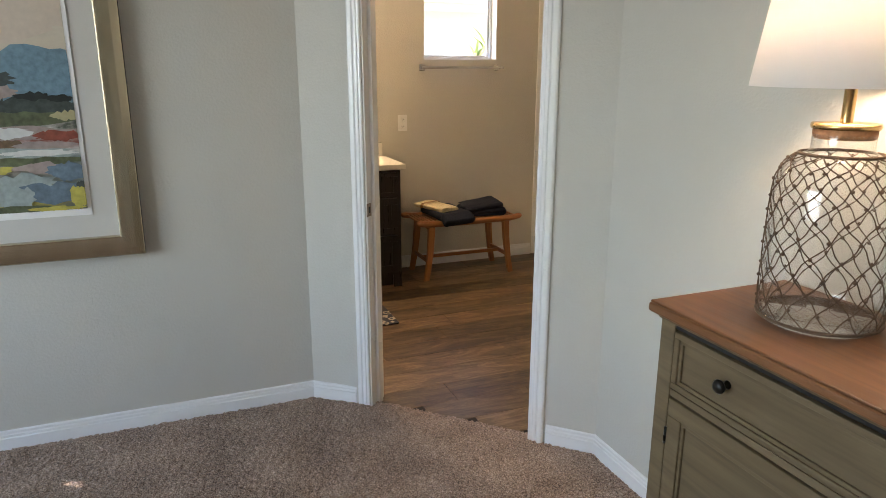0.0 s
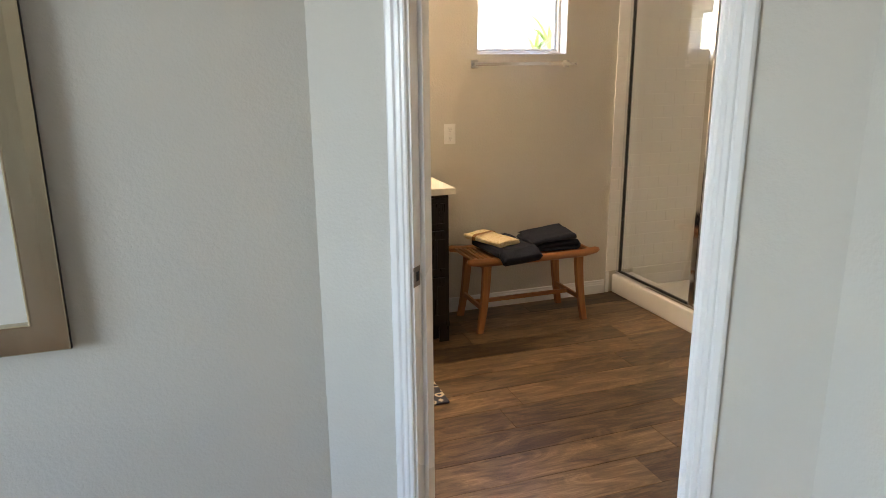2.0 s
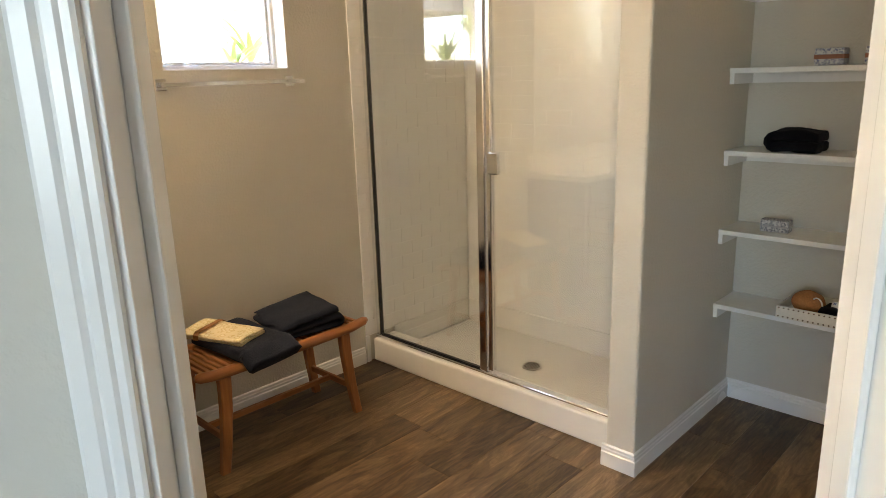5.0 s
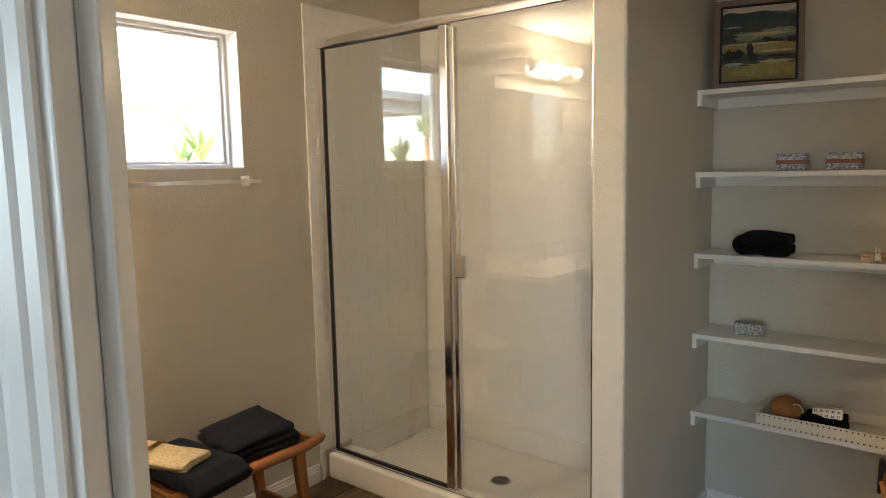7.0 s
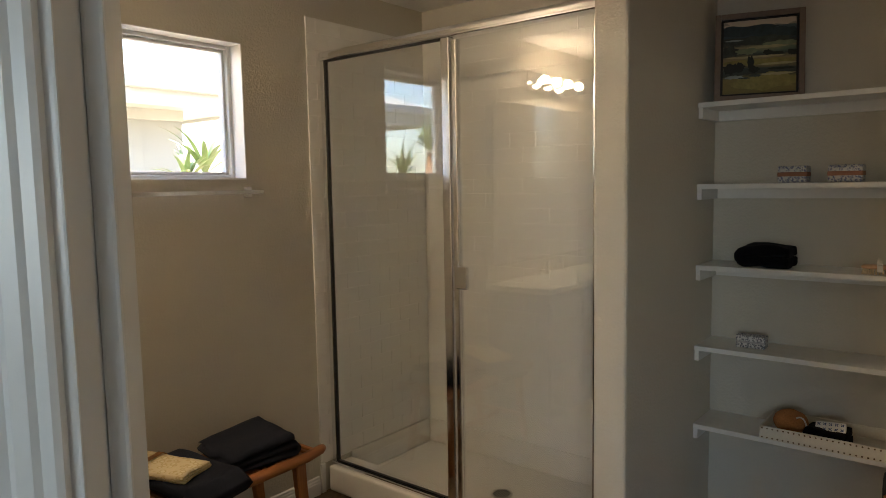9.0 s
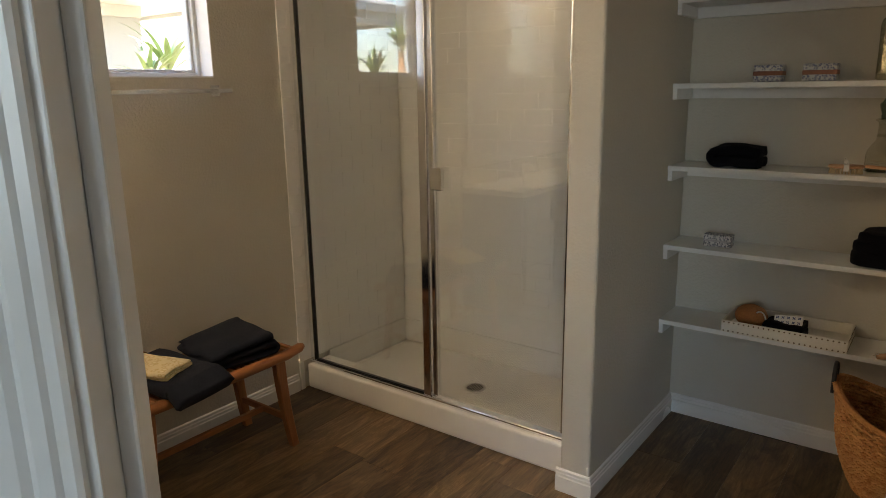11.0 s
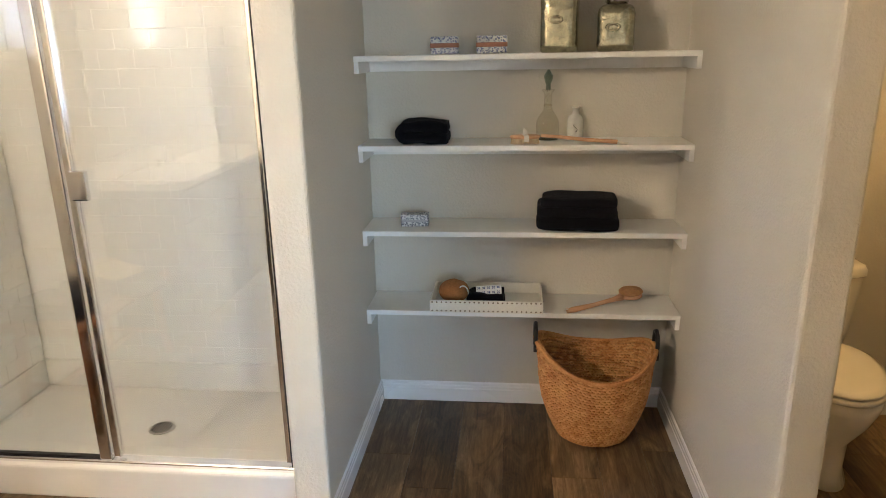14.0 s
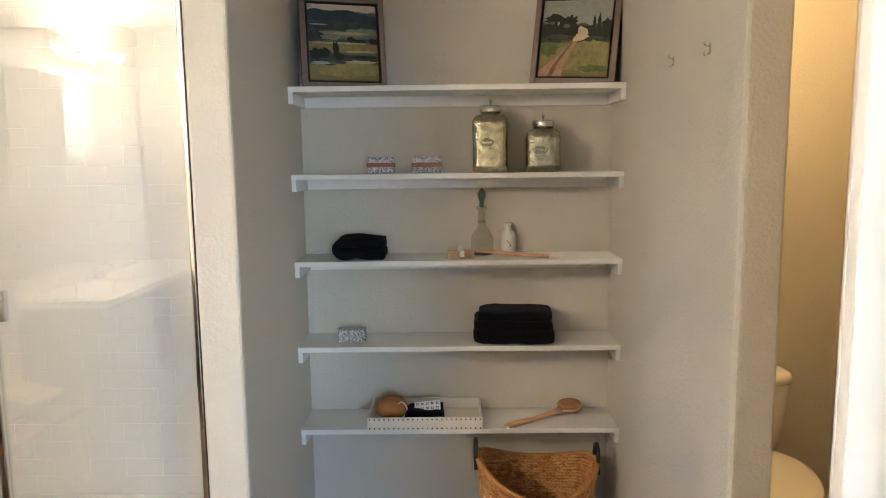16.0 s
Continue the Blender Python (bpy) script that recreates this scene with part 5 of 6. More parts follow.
strokes(p1, cw, ch, cz, 0.0034, (
    ("peach_sky", 0.55, 0.97, 0.60, 0.07), ("deep_hill", 0.30, 0.86, 0.55, 0.085), ("deep_hill", 0.80, 0.80, 0.40, 0.085), ("ink_green", 0.45, 0.72, 0.60, 0.06),
    ("sage", 0.80, 0.66, 0.30, 0.035), ("pale_field", 0.62, 0.62, 0.30, 0.022), ("mist", 0.14, 0.73, 0.14, 0.012), ("ink_green", 0.08, 0.58, 0.16, 0.09), ("sage", 0.32, 0.57, 0.16, 0.05),
    ("pale_field", 0.45, 0.49, 0.50, 0.016), ("leaf_black", 0.62, 0.54, 0.07, 0.035), ("leaf_black", 0.74, 0.52, 0.10, 0.025), ("leaf_black", 0.95, 0.52, 0.07, 0.05), ("straw", 0.50, 0.42, 0.55, 0.045),
    ("pale_field", 0.75, 0.38, 0.28, 0.016), ("leaf_black", 0.80, 0.31, 0.22, 0.018), ("straw", 0.60, 0.14, 0.55, 0.12), ("pale_field", 0.75, 0.24, 0.28, 0.018),
    ("leaf_black", 0.10, 0.34, 0.11, 0.085), ("leaf_black", 0.22, 0.35, 0.09, 0.07), ("mist", 0.15, 0.22, 0.15, 0.025), ("leaf_black", 0.385, 0.40, 0.05, 0.12), ("leaf_black", 0.43, 0.31, 0.08, 0.05), ("ink_green", 0.45, 0.23, 0.09, 0.022),
    ("ink_green", 0.30, 0.20, 0.10, 0.012)), 40)
p2, cw, ch, cz = leaning_picture(at(3.722, 2.618, S1 + 0.006, -9, 3.5, -90 - 20), 0.325, 0.355, ROAD_ART, "framed painting of a country road leaning on the shelf")
strokes(p2, cw, ch, cz, 0.0036, (
    ("dim_sky", 0.55, 0.85, 0.60, 0.17), ("straw", 0.62, 0.25, 0.60, 0.22), ("fresh_grass", 0.12, 0.36, 0.16, 0.10), ("straw", 0.80, 0.40, 0.30, 0.07), ("fresh_grass", 0.80, 0.10, 0.24, 0.05)), 70)
for pts, paint, y in (
        (((0.0, 0.0), (0.34, 0.0), (0.37, 0.14), (0.44, 0.30), (0.54, 0.46), (0.49, 0.47), (0.36, 0.36), (0.20, 0.22), (0.0, 0.07)), "sand_path", 0.0022),
        (((0.13, 0.0), (0.20, 0.0), (0.30, 0.20), (0.44, 0.40), (0.50, 0.465), (0.46, 0.45), (0.34, 0.32), (0.22, 0.16)), "umber", 0.0019),
        (((0.46, 0.45), (0.60, 0.47), (0.70, 0.52), (0.66, 0.62), (0.56, 0.66), (0.50, 0.60)), "cream_light", 0.0022)):
    blob(p2, [((u - 0.5) * cw, cz + v * ch) for u, v in pts], y, PAINT[paint])
strokes(p2, cw, ch, cz, 0.0016, (
    ("leaf_black", 0.12, 0.60, 0.16, 0.13), ("leaf_black", 0.30, 0.62, 0.16, 0.12), ("leaf_black", 0.46, 0.60, 0.08, 0.09), ("leaf_black", 0.20, 0.74, 0.18, 0.08), ("leaf_black", 0.40, 0.72, 0.13, 0.08),
    ("ink_green", 0.26, 0.52, 0.20, 0.035), ("moss", 0.36, 0.66, 0.05, 0.03), ("moss", 0.14, 0.70, 0.05, 0.025), ("leaf_black", 0.82, 0.56, 0.16, 0.09), ("leaf_black", 0.95, 0.62, 0.09, 0.14), ("leaf_black", 0.76, 0.68, 0.022, 0.12),
    ("leaf_black", 0.83, 0.70, 0.024, 0.13), ("leaf_black", 0.70, 0.64, 0.10, 0.02), ("ink_green", 0.80, 0.50, 0.12, 0.025), ("dim_sky", 0.24, 0.69, 0.018, 0.03)), 90)

# ---- woven basket ----
basket = thing("laundry_basket", at(3.625, 2.752, 0), "tall woven water-hyacinth basket with black handles", "basket")


def basket_point(a, f):
    """a: round the basket, f: from the floor 0 to the rim 1."""
    s = math.sin(a)
    rim = 0.322 + 0.085 * abs(s) ** 2.2 + 0.012 * s
    z = 0.012 + (rim - 0.012) * f
    r = 0.128 + 0.085 * (z / 0.33) ** 0.8 + 0.018 * math.sin(min(1.0, z / 0.33) * math.pi)
    return r * math.cos(a) * 0.98, r * math.sin(a) * 1.04, z


ROWS_N, KNOTS = 27, 76


def braid_rows(inset, bulge, thick):
    """Rows of slanted overlapping strands round the basket, leaning to and fro."""
    bm = bmesh.new()
    rb = random.Random(3)
    for row in range(ROWS_N):
        lean = 1 if row % 2 else -1
        for k in range(KNOTS):
            a0 = 2 * math.pi * (k + rb.uniform(-0.12, 0.12)) / KNOTS
            a1 = a0 + 2 * math.pi / KNOTS * 1.45
            t = thick * rb.uniform(0.85, 1.15)
            pts = []
            for q in range(4):
                x, y, z = basket_point(a0 + (a1 - a0) * q / 3, (row + 0.5 + lean * 0.75 * (q / 3 - 0.5)) / ROWS_N)
                push = inset + bulge * math.sin(q / 3 * math.pi)
                pts.append((x * push, y * push, z))
            tube(pts, [t * 0.6, t, t, t * 0.6], 5, bm)
    return bm


part("weave", braid_rows(0.995, 0.022, 0.0056), WICKER, basket, "", True)["kind"] = "stuff"
part("inner_weave", braid_rows(0.955, -0.020, 0.0052), WICKER, basket, "", True)["kind"] = "stuff"
bm = bmesh.new()
rows2 = [[bm.verts.new(Vector(basket_point(2 * math.pi * k / 60, f)) * 1.0 - Vector((basket_point(2 * math.pi * k / 60, f)[0] * 0.02, basket_point(2 * math.pi * k / 60, f)[1] * 0.02, 0))) for k in range(60)] for f in np.linspace(0, 0.985, 50)]
for a, b in zip(rows2, rows2[1:]):
    for i in range(60):
        bm.faces.new((a[i], a[(i + 1) % 60], b[(i + 1) % 60], b[i]))
bm.faces.new(rows2[0])
# same fibre as the weave, coloured darker for the shade inside the basket
part("lining", bm, varied("hyacinth_shaded_inside", (0.38, 0.19, 0.075), 0.85, 0, 0.3, 70, 0.7, 0.004, (1, 1, 2.5)), basket, "", True)
part("rim", tube([basket_point(2 * math.pi * k / 72, 1.0) for k in range(72)], 0.009, 6, None, True), WICKER, basket, "", True)
for s in (-1, 1):
    x, y, z = basket_point(s * math.pi / 2, 1.0)
    pts = [(-0.036, y, z - 0.045), (-0.036, y, z + 0.02), (-0.026, y, z + 0.052), (0, y, z + 0.064), (0.026, y, z + 0.052), (0.036, y, z + 0.02), (0.036, y, z - 0.045)]
    part("handle", tube(pts, 0.0085, 8), LEATHER, basket, "black wrapped handle", True)

# ---- bedroom: large picture ----
YP = A.y - 0.030
art = thing("framed_print", pose(-0.435, YP, 0.797), "large abstract coastal print in a champagne metal frame", "picture")
AW, AH, FW = 1.094, 1.30, 0.084
FP = [(0.0, 0.0), (0.019, 0.0), (0.022, 0.003), (0.029, 0.030), (0.033, 0.058), (0.034, 0.076), (0.036, 0.080), (0.033, 0.084), (0.0, 0.084)]
hw = AW / 2


def frame_bar(p0, p1, up):
    bm = bmesh.new()
    P0, P1, U = Vector(p0), Vector(p1), Vector(up)
    d = (P1 - P0).normalized()
    a = [bm.verts.new(P0 + Vector((0, -o, 0)) + U * u + d * u) for o, u in FP]
    b = [bm.verts.new(P1 + Vector((0, -o, 0)) + U * u - d * u) for o, u in FP]
    for i in range(len(FP)):
        j = (i + 1) % len(FP)
        bm.faces.new((a[i], a[j], b[j], b[i]))
    bm.faces.new(a[::-1]), bm.faces.new(b)
    part("frame_bar", bm, GOLDFRAME, art, "brushed champagne metal frame bar")
    part("frame_edge", tube([P0 + Vector((0, -0.009, 0)) + U * 0.001, P1 + Vector((0, -0.009, 0)) + U * 0.001], 0.005, 4), BLACKEDGE, art)


frame_bar((-hw, 0, 0), (hw, 0, 0), (0, 0, 1))
frame_bar((hw, 0, 0), (hw, 0, AH), (-1, 0, 0))
frame_bar((hw, 0, AH), (-hw, 0, AH), (0, 0, -1))
frame_bar((-hw, 0, AH), (-hw, 0, 0), (1, 0, 0))
part("back_box", box(-hw + 0.006, hw - 0.006, 0.0, 0.029, 0.006, AH - 0.006, 0.002), BLACKEDGE, art, "dark frame side standing off the wall")
part("mat_board", box(-hw + FW - 0.01, hw - FW + 0.01, -0.012, -0.004, FW - 0.01, AH - FW + 0.01), MATBOARD, art, "white mat board")
MW = 0.090
part("art_paper", box(-hw + FW + MW, hw - FW - MW, -0.017, -0.0125, FW + MW, AH - FW - MW), PAPER, art, "white deckled art paper")
c = canvas(art, AW - 2 * (FW + MW) - 0.028, AH - 2 * (FW + MW) - 0.05, -0.0185, SEA_ART)
c.matrix_basis = pose(0, 0, FW + MW + 0.026)
cw, ch, cz = AW - 2 * (FW + MW) - 0.028, AH - 2 * (FW + MW) - 0.05, FW + MW + 0.026
strokes(art, cw, ch, cz, -0.0188, (
    ("peach_sky", 0.50, 0.84, 0.62, 0.20), ("slate_blue", 0.62, 0.565, 0.50, 0.105), ("slate_blue", 0.85, 0.57, 0.30, 0.10), ("ink_green", 0.57, 0.70, 0.095, 0.055), ("ink_green", 0.54, 0.735, 0.055, 0.045), ("ink_green", 0.10, 0.66, 0.30, 0.05),
    ("ink_green", 0.50, 0.575, 0.16, 0.045), ("ink_green", 0.62, 0.54, 0.13, 0.04), ("mauve", 0.66, 0.49, 0.10, 0.03), ("moss", 0.45, 0.50, 0.19, 0.040), ("moss", 0.20, 0.50, 0.26, 0.06), ("ink_green", 0.52, 0.435, 0.22, 0.045),
    ("ink_green", 0.82, 0.425, 0.26, 0.055), ("leaf_black", 0.82, 0.475, 0.09, 0.018), ("leaf_black", 0.94, 0.465, 0.07, 0.016), ("moss", 0.70, 0.385, 0.30, 0.030), ("pale_field", 0.96, 0.395, 0.075, 0.022), ("umber", 0.25, 0.40, 0.22, 0.03),
    ("mauve", 0.60, 0.325, 0.50, 0.035), ("rust_red", 0.48, 0.325, 0.15, 0.022), ("rust_red", 0.91, 0.315, 0.13, 0.026), ("chalk", 0.68, 0.328, 0.115, 0.024), ("chalk", 0.50, 0.338, 0.06, 0.008), ("rust_red", 0.15, 0.31, 0.15, 0.03),
    ("umber", 0.64, 0.285, 0.12, 0.022), ("mauve", 0.84, 0.275, 0.16, 0.020), ("mist", 0.55, 0.245, 0.52, 0.030), ("chalk", 0.82, 0.245, 0.20, 0.014), ("ink_green", 0.50, 0.255, 0.105, 0.035), ("moss", 0.76, 0.212, 0.30, 0.020),
    ("lemon", 0.52, 0.178, 0.20, 0.026), ("umber", 0.46, 0.150, 0.17, 0.018), ("leaf_black", 0.48, 0.172, 0.09, 0.014), ("mauve", 0.82, 0.185, 0.14, 0.024), ("storm_blue", 0.93, 0.165, 0.10, 0.045), ("mist", 0.70, 0.115, 0.20, 0.050),
    ("storm_blue", 0.82, 0.075, 0.24, 0.050), ("ink_green", 0.48, 0.070, 0.14, 0.065), ("ink_green", 0.20, 0.09, 0.20, 0.07), ("mist", 0.67, 0.065, 0.10, 0.055), ("moss", 0.62, 0.015, 0.30, 0.015), ("lemon", 0.85, 0.010, 0.14, 0.010),
    ("lemon", 0.965, 0.055, 0.042, 0.055), ("ink_green", 0.99, 0.11, 0.03, 0.015)), 130)

# ---- bedroom: chest and lamp ----
chest = thing("chest", pose(1.309, 1.66, 0), "olive-grey stained wooden chest with warm brown top", "chest of drawers")
CD, CL, CH = B.x - 0.016 - 1.309, 1.25, 0.962   # depth, length, body height
part("top", box(-0.025, CD, -CL - 0.025, 0.025, CH, 0.985, 0.008, segments=3), TOPWOOD, chest, "warm brown plank top", False)
part("top_moulding", sweep([(0, 0), (0.012, 0), (0.018, 0.008), (0.018, 0.012), (0, 0.012)], (0.006, 0.0, CH - 0.012), (0.006, -CL, CH - 0.012), (-1, 0, 0), (0, 0, 1)), OLIVEWOOD, chest)
part("top_bead", box(-0.021, CD, -CL - 0.021, 0.021, 0.985, 0.991, 0.003), TOPWOOD, chest)
part("carcass", box(0.022, CD - 0.002, -CL + 0.002, -0.002, 0.08, CH - 0.0005), OLIVEWOOD, chest)
for y0, y1 in ((-0.048, 0.0), (-CL, -CL + 0.048)):
    part("corner_post", box(0.0, 0.05, y0, y1, 0.0, CH - 0.001, 0.003), OLIVEWOOD, chest)
    part("corner_post", box(CD - 0.05, CD, y0, y1, 0.0, 0.08, 0.003), OLIVEWOOD, chest)
part("end_panel", box(0.055, CD - 0.05, -0.002, 0.002, 0.16, CH - 0.08, 0.002), OLIVEWOOD, chest)
# first strip is black to paint the shade of the gap below the top
part("rail", box(0.004, 0.03, -CL + 0.048, -0.048, CH - 0.026, CH - 0.002, 0.001), BLACKEDGE, chest, "black strip imitating the shade in the gap under the top")
part("rail", box(0.002, 0.03, -CL + 0.048, -0.048, 0.765, 0.783, 0.002), OLIVEWOOD, chest)
part("rail", box(0.002, 0.03, -CL + 0.048, -0.048, 0.10, 0.15, 0.002), OLIVEWOOD, chest)


def chest_front(y0, y1, z0, z1, name, fr):
    d = part(name, box(0.008, 0.024, y0, y1, z0, z1, 0.002), OLIVEWOOD, chest)
    for b in ((y0, y1, z1 - fr, z1), (y0, y1, z0, z0 + fr), (y0, y0 + fr, z0 + fr, z1 - fr), (y1 - fr, y1, z0 + fr, z1 - fr)):
        part("frame_strip", box(-0.002, 0.009, b[0], b[1], b[2], b[3], 0.003), OLIVEWOOD, d)
    g = fr + 0.004
    for b in ((y0 + fr, y1 - fr, z1 - g - 0.006, z1 - fr), (y0 + fr, y1 - fr, z0 + fr, z0 + g + 0.006), (y0 + fr, y0 + g + 0.006, z0 + g, z1 - g), (y1 - g - 0.006, y1 - fr, z0 + g, z1 - g)):
        part("bead", box(0.002, 0.0085, b[0], b[1], b[2], b[3], 0.002), OLIVEWOOD, d)
    return d


def chest_knob(y, z, parent):
    k = part("knob", lathe([(0.010, 0), (0.010, 0.003), (0.0065, 0.007), (0.0065, 0.016), (0.015, 0.020), (0.0165, 0.026), (0.012, 0.032), (0, 0.034)], 20), BLACKKNOB, parent, "black metal knob", True)
    k.matrix_basis = pose(0.008, y, z, 0, -90, 0)


half = (CL - 0.104 - 0.006) / 2
d = chest_front(-CL + 0.052, -0.052, 0.787, CH - 0.03, "drawer", 0.016)
chest_knob(-0.217, 0.868, d)
chest_knob(-CL + 0.217, 0.868, d)
for q, y1 in enumerate((-0.052, -0.052 - half - 0.006)):
    dd = chest_front(y1 - half, y1, 0.155, 0.761, "cabinet_door", 0.045)
    chest_knob(y1 - (half - 0.022 if q == 0 else 0.022), 0.50, dd)
    for z in (0.66, 0.24):
        hy = y1 + 0.001 if q == 0 else y1 - half - 0.001
        part("hinge", tube([(-0.002, hy, z - 0.022), (-0.002, hy, z + 0.022)], 0.004, 8), BLACKKNOB, dd, "black hinge", True)

tl = thing("table_lamp", pose(LAMP_X, LAMP_Y, 0.9915), "glass bottle table lamp wrapped in rope net with white shade", "table lamp")
prof = [(r, z * 1.13) for r, z in [(0.0, 0.004), (0.112, 0.004), (0.121, 0.012), (0.124, 0.03), (0.1235, 0.172), (0.121, 0.250), (0.116, 0.285), (0.104, 0.308), (0.085, 0.323), (0.064, 0.330), (0.060, 0.338), (0.060, 0.362)]]
bm = lathe(prof, 40)
p = part("glass_jar", bm, LAMPGLASS, tl, "clear glass jar", True)
p.visible_shadow = False
part("glass_base", lathe([(0, 0.0005), (0.112, 0.0005), (0.120, 0.008), (0.112, 0.016), (0, 0.013)], 40), LAMPGLASS, tl, "", True).visible_shadow = False
part("collar", lathe([(0.0, 0.400), (0.055, 0.400), (0.060, 0.405), (0.060, 0.420), (0.0, 0.420)], 36), CORK, tl, "cork stopper", True)
part("cap", lathe([(0.0, 0.4205), (0.064, 0.4205), (0.066, 0.426), (0.064, 0.432), (0.0, 0.434)], 36), BRASS, tl, "brass cap", True)
part("stem", lathe([(0.012, 0.433), (0.012, 0.51), (0.016, 0.515), (0.016, 0.57), (0, 0.57)], 18), BRASS, tl, "brass stem", True)


def jar_radius(z):
    for (r0, z0), (r1, z1) in zip(prof[2:], prof[3:]):
        if z0 <= z <= z1:
            return r0 + (r1 - r0) * (z - z0) / (z1 - z0)
    return prof[2][0]


LV = [z * 1.13 for z in (0.012, 0.044, 0.078, 0.112, 0.146, 0.180, 0.212, 0.244, 0.273, 0.298, 0.315, 0.326)]
NET = 14
for k in range(NET):
    for way in (-1, 1):
        pts = []
        for i in range(len(LV) * 3 - 2):
            q = i / 3
            j = int(q)
            z = LV[j] + (LV[min(j + 1, len(LV) - 1)] - LV[j]) * (q - j)
            a = 2 * math.pi / NET * (k + way * q * 0.5) + 0.04 * math.sin(q * 3 + k)
            r = jar_radius(z) + 0.0032
            pts.append((r * math.cos(a), r * math.sin(a), z))
        part("rope_strand", tube(pts, 0.0014, 5), ROPE, tl, "", True)
for j, z in enumerate(LV):
    if j in (0, len(LV) - 1):
        part("rope_ring", tube([((jar_radius(z) + 0.004) * math.cos(2 * math.pi * k / 40), (jar_radius(z) + 0.004) * math.sin(2 * math.pi * k / 40), z) for k in range(40)], 0.0035, 6, None, True), ROPE, tl, "", True)
        continue
    for k in range(NET):
        a = 2 * math.pi / NET * (k + (0.5 if j % 2 else 0.0))
        r = jar_radius(z) + 0.004
        kn = part("rope_knot", lathe([(0, -0.0045), (0.0034, -0.0025), (0.0042, 0), (0.0034, 0.0025), (0, 0.0045)], 6), ROPE, tl, "", True)
        kn.matrix_basis = pose(r * math.cos(a), r * math.sin(a), z)
SHADE = mat("white_linen_shade", (0.86, 0.82, 0.77), 0.9)
sn = Nodes(SHADE)
trl = sn.add("BsdfTranslucent", Color=(0.92, 0.88, 0.84, 1))
mixs = sn.add("MixShader", Fac=0.26)
sn.link(sn.b.outputs[0], mixs.inputs[1])
sn.link(trl.outputs[0], mixs.inputs[2])
sn.link(mixs.outputs[0], SHADE.node_tree.nodes["Material Output"].inputs[0])
sn.bump(sn.noise(sn.world((1, 1, 1)), 700, 2), 0.2, 0.001)
SB, ST_ = 0.505, 0.80
bm = lathe([(0.193, SB), (0.150, ST_), (0.148, ST_), (0.191, SB), (0.193, SB)], 48)
part("shade", bm, SHADE, tl, "white linen drum shade, lit from within", True)
part("harp", tube([(0.0, 0.0, 0.57), (0.0, 0.05, 0.61), (0.0, 0.05, 0.74), (0, 0, ST_ - 0.01)], 0.0025, 6), BRASS, tl)
for a in (0, 120, 240):
    part("spider_arm", tube([(0, 0, ST_ - 0.012), (0.148 * math.cos(radians(a)), 0.148 * math.sin(radians(a)), ST_ - 0.006)], 0.002, 6), BRASS, tl)
bm = bmesh.new()
bmesh.ops.create_uvsphere(bm, u_segments=18, v_segments=12, radius=0.03)
bl = part("bulb", bm, emit("frosted_lamp_bulb", (1.0, 0.80, 0.58), 2), tl, "lit bulb", True)
bl.matrix_basis = pose(0, 0, 0.655)
bl.visible_shadow = False

# ---- outside the bathroom window ----
solid("ground", box(-60, 60, Y_WIN + 0.16, 120, -0.42, -0.30), EARTH, "dry sandy ground outside", "ground", "structure")
house = thing("neighbour_house", pose(0, 9.4, -0.15), "pale stucco neighbour house with white eaves and grey roof", "house")
HX0, HX1 = -0.75, 4.75
part("wall", box(HX0, HX1, 0.0, 6.0, -0.2, 2.50), STUCCO, house)
part("soffit", box(HX0 - 1.02, HX1 + 0.55, -0.6, 6.6, 2.50, 2.54), SOFFIT, house)
part("fascia", box(HX0 - 1.06, HX1 + 0.57, -0.65, -0.60, 2.46, 2.70, 0.004), SOFFIT, house)
part("fascia", box(HX0 - 1.06, HX0 - 1.02, -0.60, 6.6, 2.46, 2.70, 0.004), SOFFIT, house)
part("fascia", box(HX1 + 0.55, HX1 + 0.59, -0.60, 6.6, 2.46, 2.70, 0.004), SOFFIT, house)
part("gutter", box(HX0 - 1.1, HX1 + 0.6, -0.75, -0.651, 2.60, 2.71, 0.015), SOFFIT, house, "white rain gutter")
part("frieze", box(HX0, HX1, -0.03, -0.001, 2.39, 2.499), SOFFIT, house)
bm = bmesh.new()
q = [bm.verts.new(v) for v in ((HX0 - 1.1, -0.66, 2.71), (HX1 + 0.6, -0.66, 2.71), (HX1 + 0.6, 6.6, 2.71), (HX0 - 1.1, 6.6, 2.71), (0.6, 3.0, 4.1), (2.4, 3.0, 4.1))]
for f in ((0, 1, 5, 4), (1, 2, 5), (2, 3, 4, 5), (3, 0, 4), (3, 2, 1, 0)):
    bm.faces.new([q[i] for i in f])
part("roof", bm, ROOFING, house)
far = thing("distant_house", pose(14, 34, -0.3), "far pale house beyond the yard", "house")
part("wall", box(-6, 6, 0, 5, 0, 2.6), STUCCO, far)
bm = bmesh.new()
q = [bm.verts.new(v) for v in ((-6.5, -0.5, 2.6), (6.5, -0.5, 2.6), (6.5, 5.5, 2.6), (-6.5, 5.5, 2.6), (-4, 2.5, 3.9), (4, 2.5, 3.9))]
for f in ((0, 1, 5, 4), (1, 2, 5), (2, 3, 4, 5), (3, 0, 4), (3, 2, 1, 0)):
    bm.faces.new([q[i] for i in f])
part("roof", bm, ROOFING, far)


